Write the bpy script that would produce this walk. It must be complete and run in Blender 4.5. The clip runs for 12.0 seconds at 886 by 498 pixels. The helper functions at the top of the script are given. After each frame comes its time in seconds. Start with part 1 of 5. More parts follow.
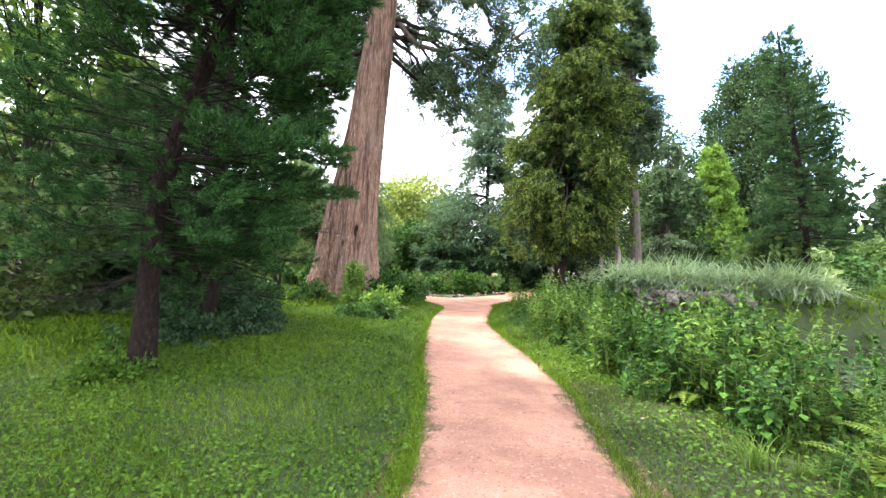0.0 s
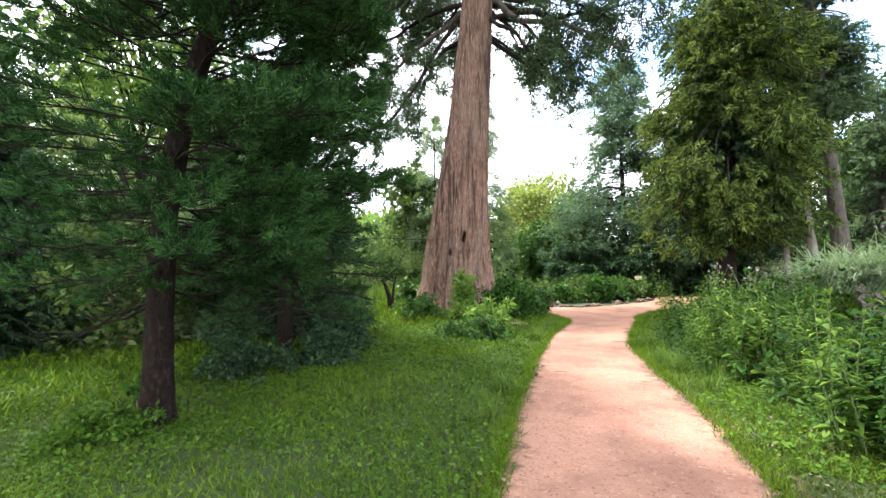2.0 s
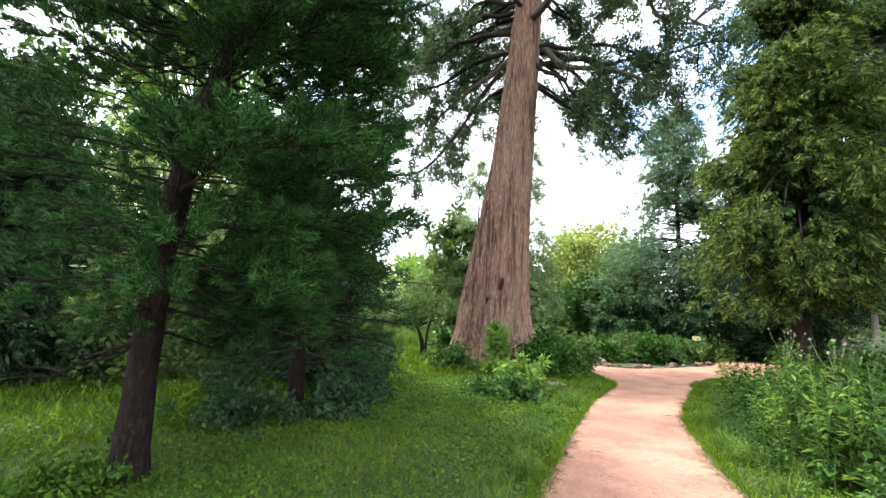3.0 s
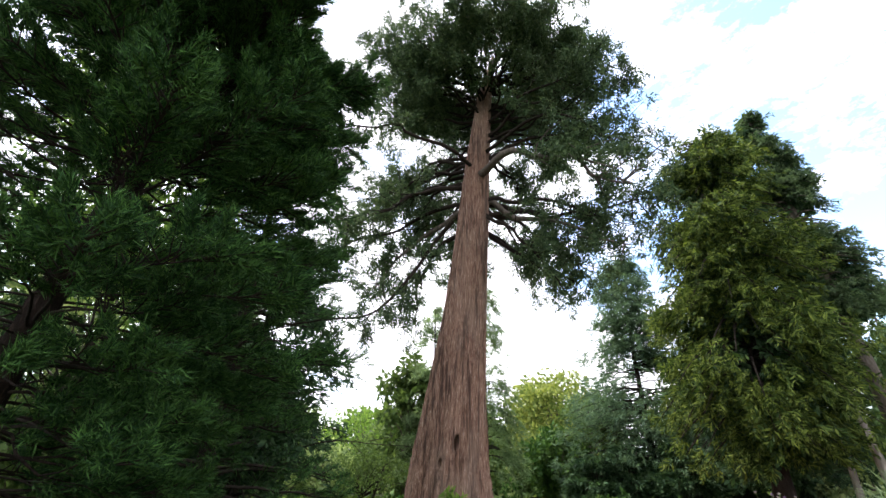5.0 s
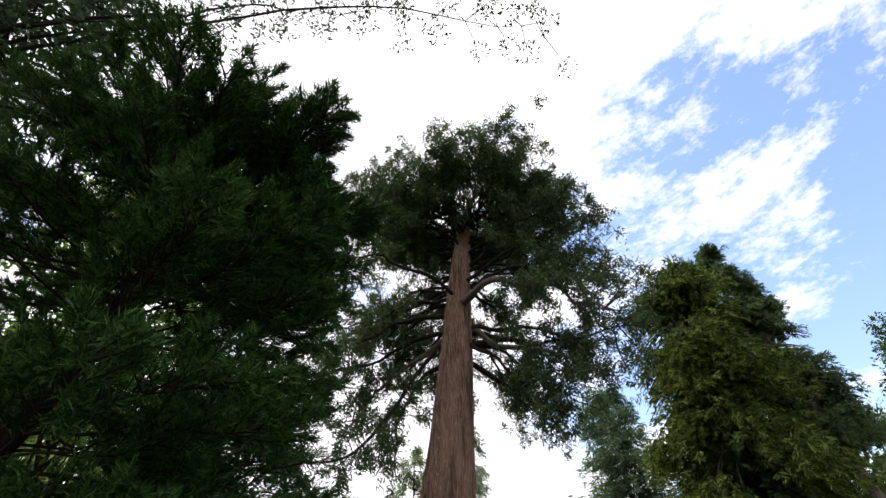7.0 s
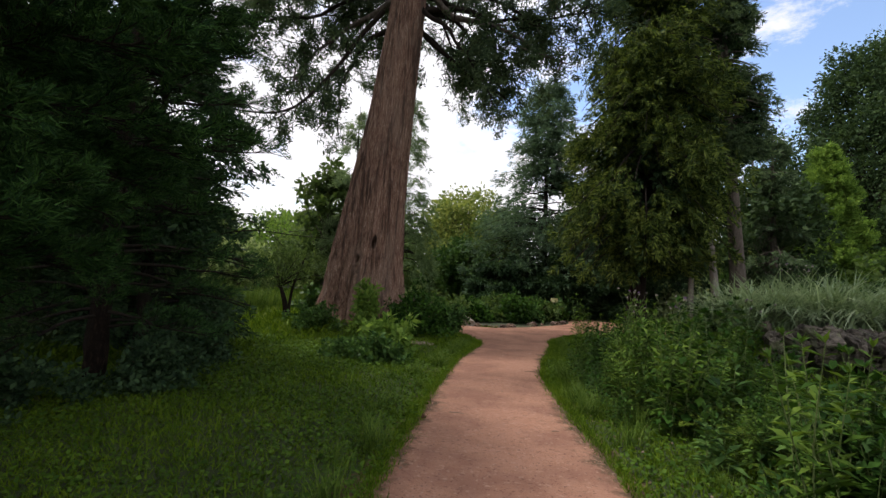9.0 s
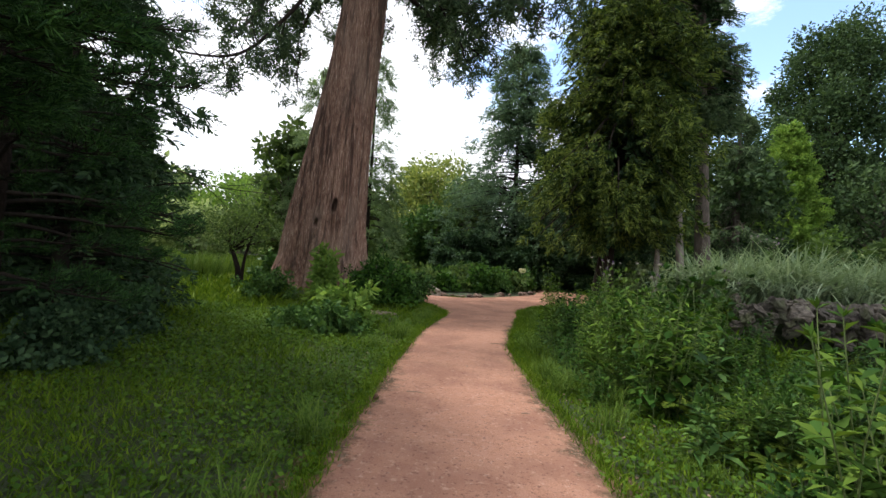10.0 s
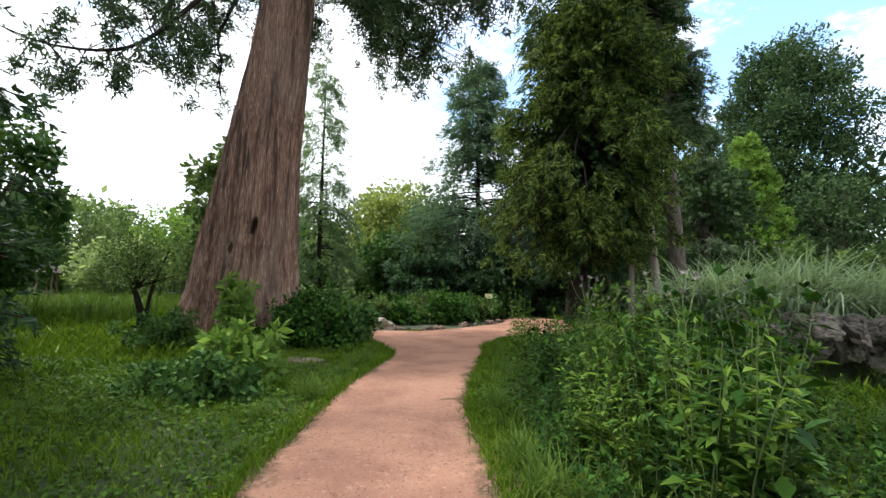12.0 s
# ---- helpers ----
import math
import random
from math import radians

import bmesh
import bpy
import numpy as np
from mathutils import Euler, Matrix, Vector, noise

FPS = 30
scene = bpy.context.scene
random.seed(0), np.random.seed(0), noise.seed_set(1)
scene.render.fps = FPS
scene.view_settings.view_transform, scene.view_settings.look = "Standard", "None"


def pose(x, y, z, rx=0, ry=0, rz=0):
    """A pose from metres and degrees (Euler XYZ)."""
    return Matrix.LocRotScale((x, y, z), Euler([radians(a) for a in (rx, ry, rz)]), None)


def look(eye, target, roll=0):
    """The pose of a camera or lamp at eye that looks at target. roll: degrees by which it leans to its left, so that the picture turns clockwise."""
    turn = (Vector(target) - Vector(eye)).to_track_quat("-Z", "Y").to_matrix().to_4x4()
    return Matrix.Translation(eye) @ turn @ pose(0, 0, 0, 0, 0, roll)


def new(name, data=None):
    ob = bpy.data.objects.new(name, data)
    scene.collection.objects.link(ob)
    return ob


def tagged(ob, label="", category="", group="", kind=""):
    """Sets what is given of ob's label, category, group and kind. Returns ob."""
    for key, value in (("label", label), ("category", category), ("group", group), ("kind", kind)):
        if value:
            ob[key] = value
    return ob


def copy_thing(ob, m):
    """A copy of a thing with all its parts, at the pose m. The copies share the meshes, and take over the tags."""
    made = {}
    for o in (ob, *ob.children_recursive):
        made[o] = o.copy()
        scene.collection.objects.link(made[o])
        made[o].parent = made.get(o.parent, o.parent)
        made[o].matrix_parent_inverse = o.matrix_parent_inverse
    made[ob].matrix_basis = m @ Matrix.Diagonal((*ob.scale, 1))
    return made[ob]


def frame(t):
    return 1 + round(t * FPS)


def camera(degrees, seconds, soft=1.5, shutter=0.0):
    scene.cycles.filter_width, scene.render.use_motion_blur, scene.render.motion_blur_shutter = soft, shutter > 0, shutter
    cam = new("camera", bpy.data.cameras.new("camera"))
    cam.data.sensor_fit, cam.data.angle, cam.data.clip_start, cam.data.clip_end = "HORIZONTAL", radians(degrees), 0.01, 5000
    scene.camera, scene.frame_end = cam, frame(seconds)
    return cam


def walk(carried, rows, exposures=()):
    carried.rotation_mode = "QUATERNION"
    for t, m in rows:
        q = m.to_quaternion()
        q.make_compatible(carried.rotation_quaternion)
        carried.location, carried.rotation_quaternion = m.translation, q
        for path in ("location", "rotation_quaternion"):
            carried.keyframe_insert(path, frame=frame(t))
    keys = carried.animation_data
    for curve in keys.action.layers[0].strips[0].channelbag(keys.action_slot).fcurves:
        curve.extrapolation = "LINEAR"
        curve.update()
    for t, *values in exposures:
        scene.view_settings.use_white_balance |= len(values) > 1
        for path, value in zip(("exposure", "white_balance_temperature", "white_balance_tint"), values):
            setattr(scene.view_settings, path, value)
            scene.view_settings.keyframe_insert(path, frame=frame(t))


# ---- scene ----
cam = camera(90.0, 12.0)
PATH = [
    (0, look((2.311, 0.637, 1.554), (1.993, 2.611, 1.621), 2.3)),
    (0.5, look((2.381, 1.222, 1.514), (1.834, 3.145, 1.518), 4.7)),
    (1, look((2.418, 1.805, 1.478), (1.794, 3.705, 1.516), 1.5)),
    (1.5, look((2.437, 2.38, 1.49), (1.736, 4.253, 1.532), 0.6)),
    (2, look((2.395, 2.907, 1.519), (1.505, 4.695, 1.622), -1.2)),
    (2.5, look((2.397, 3.257, 1.571), (1.289, 4.906, 1.798), 2.6)),
    (3, look((2.431, 3.587, 1.618), (1.365, 5.252, 1.918), 2.0)),
    (3.2, look((2.437, 3.686, 1.621), (1.369, 5.332, 2.003), 3.2)),
    (4.8, look((2.381, 4.286, 1.668), (1.553, 5.894, 2.521), 1.9)),
    (5, look((2.343, 4.295, 1.665), (1.517, 5.86, 2.598), 0.9)),
    (5.5, look((2.211, 4.268, 1.659), (1.442, 5.75, 2.761), -0.9)),
    (6, look((2.081, 4.243, 1.666), (1.39, 5.649, 2.909), -1.9)),
    (6.5, look((1.98, 4.238, 1.67), (1.367, 5.576, 3.025), -2.2)),
    (7, look((1.991, 4.233, 1.646), (1.424, 5.542, 3.048), -2.1)),
    (7.5, look((2.224, 4.201, 1.611), (1.55, 5.692, 2.761), 0.2)),
    (7.7, look((2.298, 4.203, 1.611), (1.543, 5.8, 2.548), 2.1)),
    (9.3, look((2.276, 4.591, 1.46), (1.72, 6.509, 1.57), 2.5)),
    (9.5, look((2.246, 4.712, 1.45), (1.732, 6.642, 1.546), 0.3)),
    (10, look((2.174, 5.189, 1.405), (1.731, 7.139, 1.443), 3.7)),
    (10.5, look((2.155, 5.742, 1.365), (1.69, 7.677, 1.564), 3.0)),
    (11, look((2.143, 6.265, 1.333), (1.643, 8.19, 1.538), 2.8)),
    (11.5, look((2.148, 6.814, 1.326), (1.88, 8.789, 1.487), 1.0)),
    (12, look((2.24, 7.304, 1.338), (1.931, 9.272, 1.514), 0.9)),
]

EXPOSURES = [
    (0.0, 2.08, 6150, 15), (1.0, 1.93, 6150, 15), (2.0, 1.82, 6200, 13), (3.0, 1.76, 6200, 11), (5.0, 1.12, 6350, 14), (7.0, 0.24, 6600, 16),
    (7.7, -0.2, 6600, 16), (9.3, -0.12, 6500, 15), (9.7, 0.14, 6400, 14), (10.5, 0.64, 6250, 11), (11.2, 0.7, 6200, 10), (12.0, 0.7, 6200, 9),
]
walk(cam, PATH, EXPOSURES)

# ---- world and sun ----
SUN_ELEVATION, SUN_AZIMUTH = 57.0, -80.0  # degrees; the azimuth from +y towards +x

world = bpy.data.worlds.new("sky")
scene.world = world
world.use_nodes = True
wn, wl = world.node_tree.nodes, world.node_tree.links
wn.clear()
w_out = wn.new("ShaderNodeOutputWorld")
w_bg = wn.new("ShaderNodeBackground")
w_sky = wn.new("ShaderNodeTexSky")
w_sky.sky_type, w_sky.sun_disc = "NISHITA", False
w_sky.sun_elevation, w_sky.sun_rotation = radians(SUN_ELEVATION), radians(SUN_AZIMUTH)
w_sky.air_density, w_sky.dust_density = 1.2, 0.6
w_bg.inputs["Strength"].default_value = 0.13
w_co = wn.new("ShaderNodeTexCoord")
w_map = wn.new("ShaderNodeMapping")
w_map.inputs["Scale"].default_value = (1.0, 1.0, 2.2)
w_map.inputs["Location"].default_value = (0.35, 0.1, 0.0)
w_no = wn.new("ShaderNodeTexNoise")
w_no.inputs["Scale"].default_value, w_no.inputs["Detail"].default_value, w_no.inputs["Roughness"].default_value = 3.4, 12.0, 0.72
w_sep = wn.new("ShaderNodeVectorMath")
w_sep.operation = "DOT_PRODUCT"
w_sep.inputs[1].default_value = (0.39, 0.75, 0.53)
w_bias = wn.new("ShaderNodeMapRange")
for key, value in (("From Min", 0.72), ("From Max", 0.98), ("To Min", 0.135), ("To Max", -0.05)):
    w_bias.inputs[key].default_value = value
w_add = wn.new("ShaderNodeMath")
w_ramp = wn.new("ShaderNodeValToRGB")
w_ramp.color_ramp.elements[0].position, w_ramp.color_ramp.elements[1].position = 0.44, 0.58
w_mix = wn.new("ShaderNodeMix")
w_mix.data_type = "RGBA"
w_cloud = wn.new("ShaderNodeRGB")
w_cloud.outputs[0].default_value = (9.6, 9.75, 10.0, 1.0)
wl.new(w_co.outputs["Generated"], w_map.inputs["Vector"])
wl.new(w_map.outputs["Vector"], w_no.inputs["Vector"])
wl.new(w_co.outputs["Generated"], w_sep.inputs[0])
wl.new(w_sep.outputs["Value"], w_bias.inputs["Value"])
wl.new(w_no.outputs["Fac"], w_add.inputs[0])
wl.new(w_bias.outputs["Result"], w_add.inputs[1])
wl.new(w_add.outputs["Value"], w_ramp.inputs["Fac"])
wl.new(w_ramp.outputs["Color"], w_mix.inputs["Factor"])
w_gain = wn.new("ShaderNodeMix")
w_gain.data_type, w_gain.blend_type = "RGBA", "MULTIPLY"
w_gain.inputs["Factor"].default_value = 1.0
w_gain.inputs["B"].default_value = (2.0, 2.05, 2.1, 1.0)
wl.new(w_sky.outputs["Color"], w_gain.inputs["A"])
wl.new(w_gain.outputs["Result"], w_mix.inputs["A"])
wl.new(w_cloud.outputs["Color"], w_mix.inputs["B"])
wl.new(w_mix.outputs["Result"], w_bg.inputs["Color"])
wl.new(w_bg.outputs["Background"], w_out.inputs["Surface"])

sun_data = bpy.data.lights.new("sun", "SUN")
sun_data.energy, sun_data.angle, sun_data.color = 4.0, radians(6.0), (1.0, 0.95, 0.88)
sun = new("sun", sun_data)
az, el = radians(SUN_AZIMUTH), radians(SUN_ELEVATION)
sun_from = Vector((math.sin(az) * math.cos(el), math.cos(az) * math.cos(el), math.sin(el)))
sun.matrix_world = look(sun_from * 60, (0, 0, 0))

# ---- materials ----


def material(name):
    m = bpy.data.materials.new(name)
    m.use_nodes = True
    n, l = m.node_tree.nodes, m.node_tree.links
    return m, n, l, n["Principled BSDF"]


def noise_node(n, l, scale, detail=6.0, rough=0.6, stretch=None, vector=None):
    t = n.new("ShaderNodeTexNoise")
    t.inputs["Scale"].default_value, t.inputs["Detail"].default_value, t.inputs["Roughness"].default_value = scale, detail, rough
    if vector is None:
        c = n.new("ShaderNodeTexCoord")
        vector = c.outputs["Object"]
    if stretch:
        mp = n.new("ShaderNodeMapping")
        mp.inputs["Scale"].default_value = stretch
        l.new(vector, mp.inputs["Vector"])
        vector = mp.outputs["Vector"]
    l.new(vector, t.inputs["Vector"])
    return t.outputs["Fac"]


def ramp_node(n, l, fac, stops):
    r = n.new("ShaderNodeValToRGB")
    e = r.color_ramp.elements
    while len(e) < len(stops):
        e.new(0.5)
    for k, (p, c) in zip(e, stops):
        k.position, k.color = p, (*c, 1.0)
    l.new(fac, r.inputs["Fac"])
    return r.outputs["Color"]


def mix_node(n, l, fac, a, b, mode="MIX"):
    m = n.new("ShaderNodeMix")
    m.data_type, m.blend_type = "RGBA", mode
    for sock, v in ((m.inputs["Factor"], fac), (m.inputs["A"], a), (m.inputs["B"], b)):
        if isinstance(v, (float, int)):
            sock.default_value = v
        elif isinstance(v, tuple):
            sock.default_value = (*v, 1.0)
        else:
            l.new(v, sock)
    return m.outputs["Result"]


def bump_node(n, l, height, strength, distance, normal=None):
    b = n.new("ShaderNodeBump")
    b.inputs["Strength"].default_value, b.inputs["Distance"].default_value = strength, distance
    l.new(height, b.inputs["Height"])
    if normal is not None:
        l.new(normal, b.inputs["Normal"])
    return b.outputs["Normal"]


def leaf_material(name, dark, light, trans=0.35, rough=0.55, rare=None, patch=1.2):
    """Leaves: each one takes its own tone between dark and light, in patches, and lets some light through."""
    m, n, l, p = material(name)
    g = n.new("ShaderNodeNewGeometry")
    big = noise_node(n, l, patch, 3.0)
    add = n.new("ShaderNodeMath")
    add.operation = "MULTIPLY_ADD"
    add.inputs[1].default_value, add.inputs[2].default_value = 0.55, 0.0
    l.new(g.outputs["Random Per Island"], add.inputs[0])
    add2 = n.new("ShaderNodeMath")
    add2.operation = "MULTIPLY_ADD"
    add2.inputs[1].default_value = 0.55
    l.new(big, add2.inputs[0])
    l.new(add.outputs[0], add2.inputs[2])
    mid = tuple((a * b) ** 0.5 for a, b in zip(dark, light))
    stops = [(0.15, dark), (0.5, mid), (0.85, light)]
    if rare:
        stops.append((0.97, rare))
    col = ramp_node(n, l, add2.outputs[0], stops)
    l.new(col, p.inputs["Base Color"])
    p.inputs["Roughness"].default_value = rough
    p.inputs["Specular IOR Level"].default_value = 0.07
    t = n.new("ShaderNodeBsdfTranslucent")
    tint = mix_node(n, l, 0.6, col, (1.0, 1.0, 0.35), "MULTIPLY")
    l.new(tint, t.inputs["Color"])
    mx = n.new("ShaderNodeMixShader")
    mx.inputs[0].default_value = trans
    l.new(p.outputs[0], mx.inputs[1])
    l.new(t.outputs[0], mx.inputs[2])
    l.new(mx.outputs[0], n["Material Output"].inputs["Surface"])
    return m


def bark_material(name, dark, light, scale=9.0, stretch=(1, 1, 0.18), depth=0.03, rough=0.9):
    m, n, l, p = material(name)
    a = noise_node(n, l, scale, 8.0, 0.65, stretch)
    b = noise_node(n, l, scale * 0.12, 3.0)
    c = ramp_node(n, l, a, [(0.3, dark), (0.55, tuple((x * y) ** 0.5 for x, y in zip(dark, light))), (0.75, light)])
    c2 = mix_node(n, l, b, c, tuple(x * 0.8 for x in light), "OVERLAY")
    l.new(mix_node(n, l, 0.35, c, c2), p.inputs["Base Color"])
    p.inputs["Roughness"].default_value = rough
    p.inputs["Specular IOR Level"].default_value = 0.12
    l.new(bump_node(n, l, a, 0.9, depth), p.inputs["Normal"])
    return m


def gravel_material():
    m, n, l, p = material("red_gravel")
    fine = noise_node(n, l, 110.0, 5.0, 0.75)
    mid = noise_node(n, l, 9.0, 7.0, 0.7)
    big = noise_node(n, l, 1.1, 4.0, 0.55)
    c = ramp_node(n, l, fine, [(0.25, (0.165, 0.080, 0.052)), (0.5, (0.33, 0.172, 0.112)), (0.78, (0.50, 0.30, 0.22))])
    c = mix_node(n, l, ramp_node(n, l, mid, [(0.42, (0, 0, 0)), (0.62, (0.75, 0.75, 0.75))]), c, (0.37, 0.208, 0.148))
    c = mix_node(n, l, ramp_node(n, l, big, [(0.44, (0, 0, 0)), (0.60, (0.75, 0.75, 0.75))]), c, (0.215, 0.112, 0.079))
    at = n.new("ShaderNodeAttribute")
    at.attribute_name = "wear"
    edge_noise = noise_node(n, l, 5.5, 6.0, 0.7)
    soil_add = n.new("ShaderNodeMath")
    soil_add.operation = "MULTIPLY_ADD"
    soil_add.inputs[1].default_value = 1.1
    l.new(edge_noise, soil_add.inputs[0])
    l.new(at.outputs["Fac"], soil_add.inputs[2])
    soil = ramp_node(n, l, noise_node(n, l, 40.0, 5.0, 0.7), [(0.3, (0.045, 0.034, 0.02)), (0.7, (0.15, 0.105, 0.065))])
    c = mix_node(n, l, ramp_node(n, l, soil_add.outputs[0], [(0.74, (0, 0, 0)), (0.98, (1, 1, 1))]), c, soil)
    speck = noise_node(n, l, 38.0, 2.0, 0.5)
    c = mix_node(n, l, ramp_node(n, l, speck, [(0.61, (0, 0, 0)), (0.68, (0.75, 0.75, 0.75))]), c, (0.13, 0.07, 0.052))
    fleck = noise_node(n, l, 24.0, 3.0, 0.6)
    c = mix_node(n, l, ramp_node(n, l, fleck, [(0.58, (0, 0, 0)), (0.70, (0.38, 0.38, 0.38))]), c, (0.52, 0.36, 0.28))
    l.new(c, p.inputs["Base Color"])
    p.inputs["Roughness"].default_value = 0.95
    p.inputs["Specular IOR Level"].default_value = 0.1
    v = n.new("ShaderNodeTexVoronoi")
    v.inputs["Scale"].default_value = 70.0
    co = n.new("ShaderNodeTexCoord")
    l.new(co.outputs["Object"], v.inputs["Vector"])
    n1 = bump_node(n, l, v.outputs["Distance"], 0.6, 0.010)
    l.new(bump_node(n, l, mid, 0.8, 0.035, n1), p.inputs["Normal"])
    return m


def ground_material():
    m, n, l, p = material("lawn_soil")
    fine = noise_node(n, l, 60.0, 6.0, 0.7)
    mid = noise_node(n, l, 5.0, 5.0, 0.6)
    big = noise_node(n, l, 0.35, 4.0, 0.55)
    c = ramp_node(n, l, fine, [(0.3, (0.010, 0.014, 0.005)), (0.55, (0.024, 0.036, 0.010)), (0.8, (0.05, 0.07, 0.018))])
    c = mix_node(n, l, ramp_node(n, l, mid, [(0.48, (0, 0, 0)), (0.72, (0.8, 0.8, 0.8))]), c, (0.028, 0.042, 0.012))
    c = mix_node(n, l, ramp_node(n, l, big, [(0.4, (0, 0, 0)), (0.7, (0.7, 0.7, 0.7))]), c, (0.04, 0.062, 0.014))
    l.new(c, p.inputs["Base Color"])
    p.inputs["Roughness"].default_value = 0.95
    l.new(bump_node(n, l, fine, 0.8, 0.03), p.inputs["Normal"])
    return m


def stone_material(name, dark, light):
    m, n, l, p = material(name)
    a = noise_node(n, l, 7.0, 8.0, 0.65)
    b = noise_node(n, l, 1.6, 4.0)
    oi = n.new("ShaderNodeObjectInfo")
    c = ramp_node(n, l, a, [(0.3, dark), (0.7, light)])
    c = mix_node(n, l, ramp_node(n, l, b, [(0.5, (0, 0, 0)), (0.65, (0.8, 0.8, 0.8))]), c, (0.09, 0.11, 0.05))
    tone = ramp_node(n, l, oi.outputs["Random"], [(0.0, (0.45, 0.43, 0.41)), (1.0, (1.25, 1.2, 1.12))])
    l.new(mix_node(n, l, 1.0, c, tone, "MULTIPLY"), p.inputs["Base Color"])
    p.inputs["Roughness"].default_value = 0.9
    l.new(bump_node(n, l, a, 0.8, 0.04), p.inputs["Normal"])
    return m


def water_material():
    m, n, l, p = material("pond_water")
    a = noise_node(n, l, 3.0, 4.0)
    c = ramp_node(n, l, a, [(0.4, (0.022, 0.026, 0.014)), (0.7, (0.045, 0.050, 0.026))])
    l.new(c, p.inputs["Base Color"])
    p.inputs["Roughness"].default_value = 0.16
    p.inputs["Specular IOR Level"].default_value = 0.35
    l.new(bump_node(n, l, noise_node(n, l, 9.0, 3.0), 0.1, 0.02), p.inputs["Normal"])
    return m


def plain_material(name, colour, rough=0.8, vary=0.25, scale=6.0):
    m, n, l, p = material(name)
    a = noise_node(n, l, scale, 5.0)
    l.new(ramp_node(n, l, a, [(0.25, tuple(c * (1 - vary) for c in colour)), (0.75, tuple(min(1, c * (1 + vary)) for c in colour))]), p.inputs["Base Color"])
    p.inputs["Roughness"].default_value = rough
    return m


GRAVEL, SOIL, WATER = gravel_material(), ground_material(), water_material()
STONE = stone_material("weathered_stone", (0.018, 0.016, 0.013), (0.17, 0.15, 0.13))


def fibrous_bark():
    m, n, l, p = material("sequoia_bark")
    fibre = noise_node(n, l, 42.0, 7.0, 0.7, (1, 1, 0.07))
    strip = noise_node(n, l, 7.5, 6.0, 0.62, (1, 1, 0.055))
    big = noise_node(n, l, 0.9, 4.0, 0.6, (1, 1, 0.4))
    c = ramp_node(n, l, fibre, [(0.32, (0.045, 0.022, 0.015)), (0.46, (0.18, 0.095, 0.064)), (0.58, (0.33, 0.205, 0.147)), (0.70, (0.62, 0.51, 0.44))])
    c = mix_node(n, l, ramp_node(n, l, strip, [(0.38, (0.92, 0.92, 0.92)), (0.50, (0, 0, 0))]), c, (0.045, 0.020, 0.013))
    c = mix_node(n, l, ramp_node(n, l, big, [(0.48, (0, 0, 0)), (0.70, (0.4, 0.4, 0.4))]), c, (0.30, 0.23, 0.18))
    l.new(c, p.inputs["Base Color"])
    p.inputs["Roughness"].default_value = 0.92
    n1 = bump_node(n, l, strip, 1.0, 0.16)
    l.new(bump_node(n, l, fibre, 1.0, 0.035, n1), p.inputs["Normal"])
    return m


SEQUOIA_BARK = fibrous_bark()
PALE_STONE = stone_material("pale_stone", (0.10, 0.085, 0.07), (0.46, 0.41, 0.36))
EDGE_STONE = stone_material("brown_stone", (0.06, 0.038, 0.030), (0.24, 0.165, 0.13))
FIR_BARK = bark_material("fir_bark", (0.007, 0.005, 0.004), (0.075, 0.050, 0.038), 26.0, (1, 1, 0.38), 0.07)
GREY_BARK = bark_material("grey_bark", (0.06, 0.05, 0.042), (0.24, 0.21, 0.18), 12.0, (1, 1, 0.2), 0.03)
DEAD_BARK = bark_material("bleached_bark", (0.16, 0.14, 0.125), (0.46, 0.42, 0.38), 12.0, (1, 1, 0.12), 0.03)
DARK_BARK = bark_material("dark_bark", (0.014, 0.011, 0.009), (0.055, 0.042, 0.033), 12.0, (1, 1, 0.3), 0.02)
STEM = plain_material("green_stem", (0.09, 0.13, 0.035))
FIR_NEEDLE = leaf_material("fir_needles", (0.006, 0.020, 0.008), (0.078, 0.172, 0.042), 0.15, rough=0.7, patch=1.6)
PINE_NEEDLE = leaf_material("bank_fir_needles", (0.016, 0.040, 0.018), (0.085, 0.160, 0.060), 0.3, rough=0.7, patch=0.8)
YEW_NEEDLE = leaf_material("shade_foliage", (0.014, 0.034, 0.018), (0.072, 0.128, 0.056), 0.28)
SEQ_LEAF = leaf_material("sequoia_foliage", (0.022, 0.046, 0.024), (0.115, 0.165, 0.075), 0.28, rare=(0.14, 0.09, 0.045))
THUJA_LEAF = leaf_material("thuja_foliage", (0.012, 0.028, 0.008), (0.20, 0.255, 0.055), 0.34, patch=0.9)
GREYCON_LEAF = leaf_material("cypress_foliage", (0.043, 0.078, 0.043), (0.162, 0.230, 0.119), 0.4, patch=0.5)
BLUECON_LEAF = leaf_material("spruce_foliage", (0.044, 0.084, 0.056), (0.160, 0.248, 0.152), 0.4, patch=0.5)
LARCH_LEAF = leaf_material("larch_foliage", (0.10, 0.16, 0.08), (0.26, 0.36, 0.19), 0.45, patch=0.5)
MAPLE_LEAF = leaf_material("maple_leaves", (0.085, 0.135, 0.032), (0.36, 0.40, 0.12), 0.35, patch=0.5)
BRIGHT_LEAF = leaf_material("bright_leaves", (0.075, 0.155, 0.03), (0.24, 0.36, 0.075), 0.4, patch=0.5)
DEEP_LEAF = leaf_material("dark_woodland_leaves", (0.018, 0.038, 0.018), (0.080, 0.130, 0.048), 0.3, patch=0.4)
WOOD_LEAF = leaf_material("woodland_leaves", (0.036, 0.068, 0.022), (0.137, 0.202, 0.061), 0.4, patch=0.3)
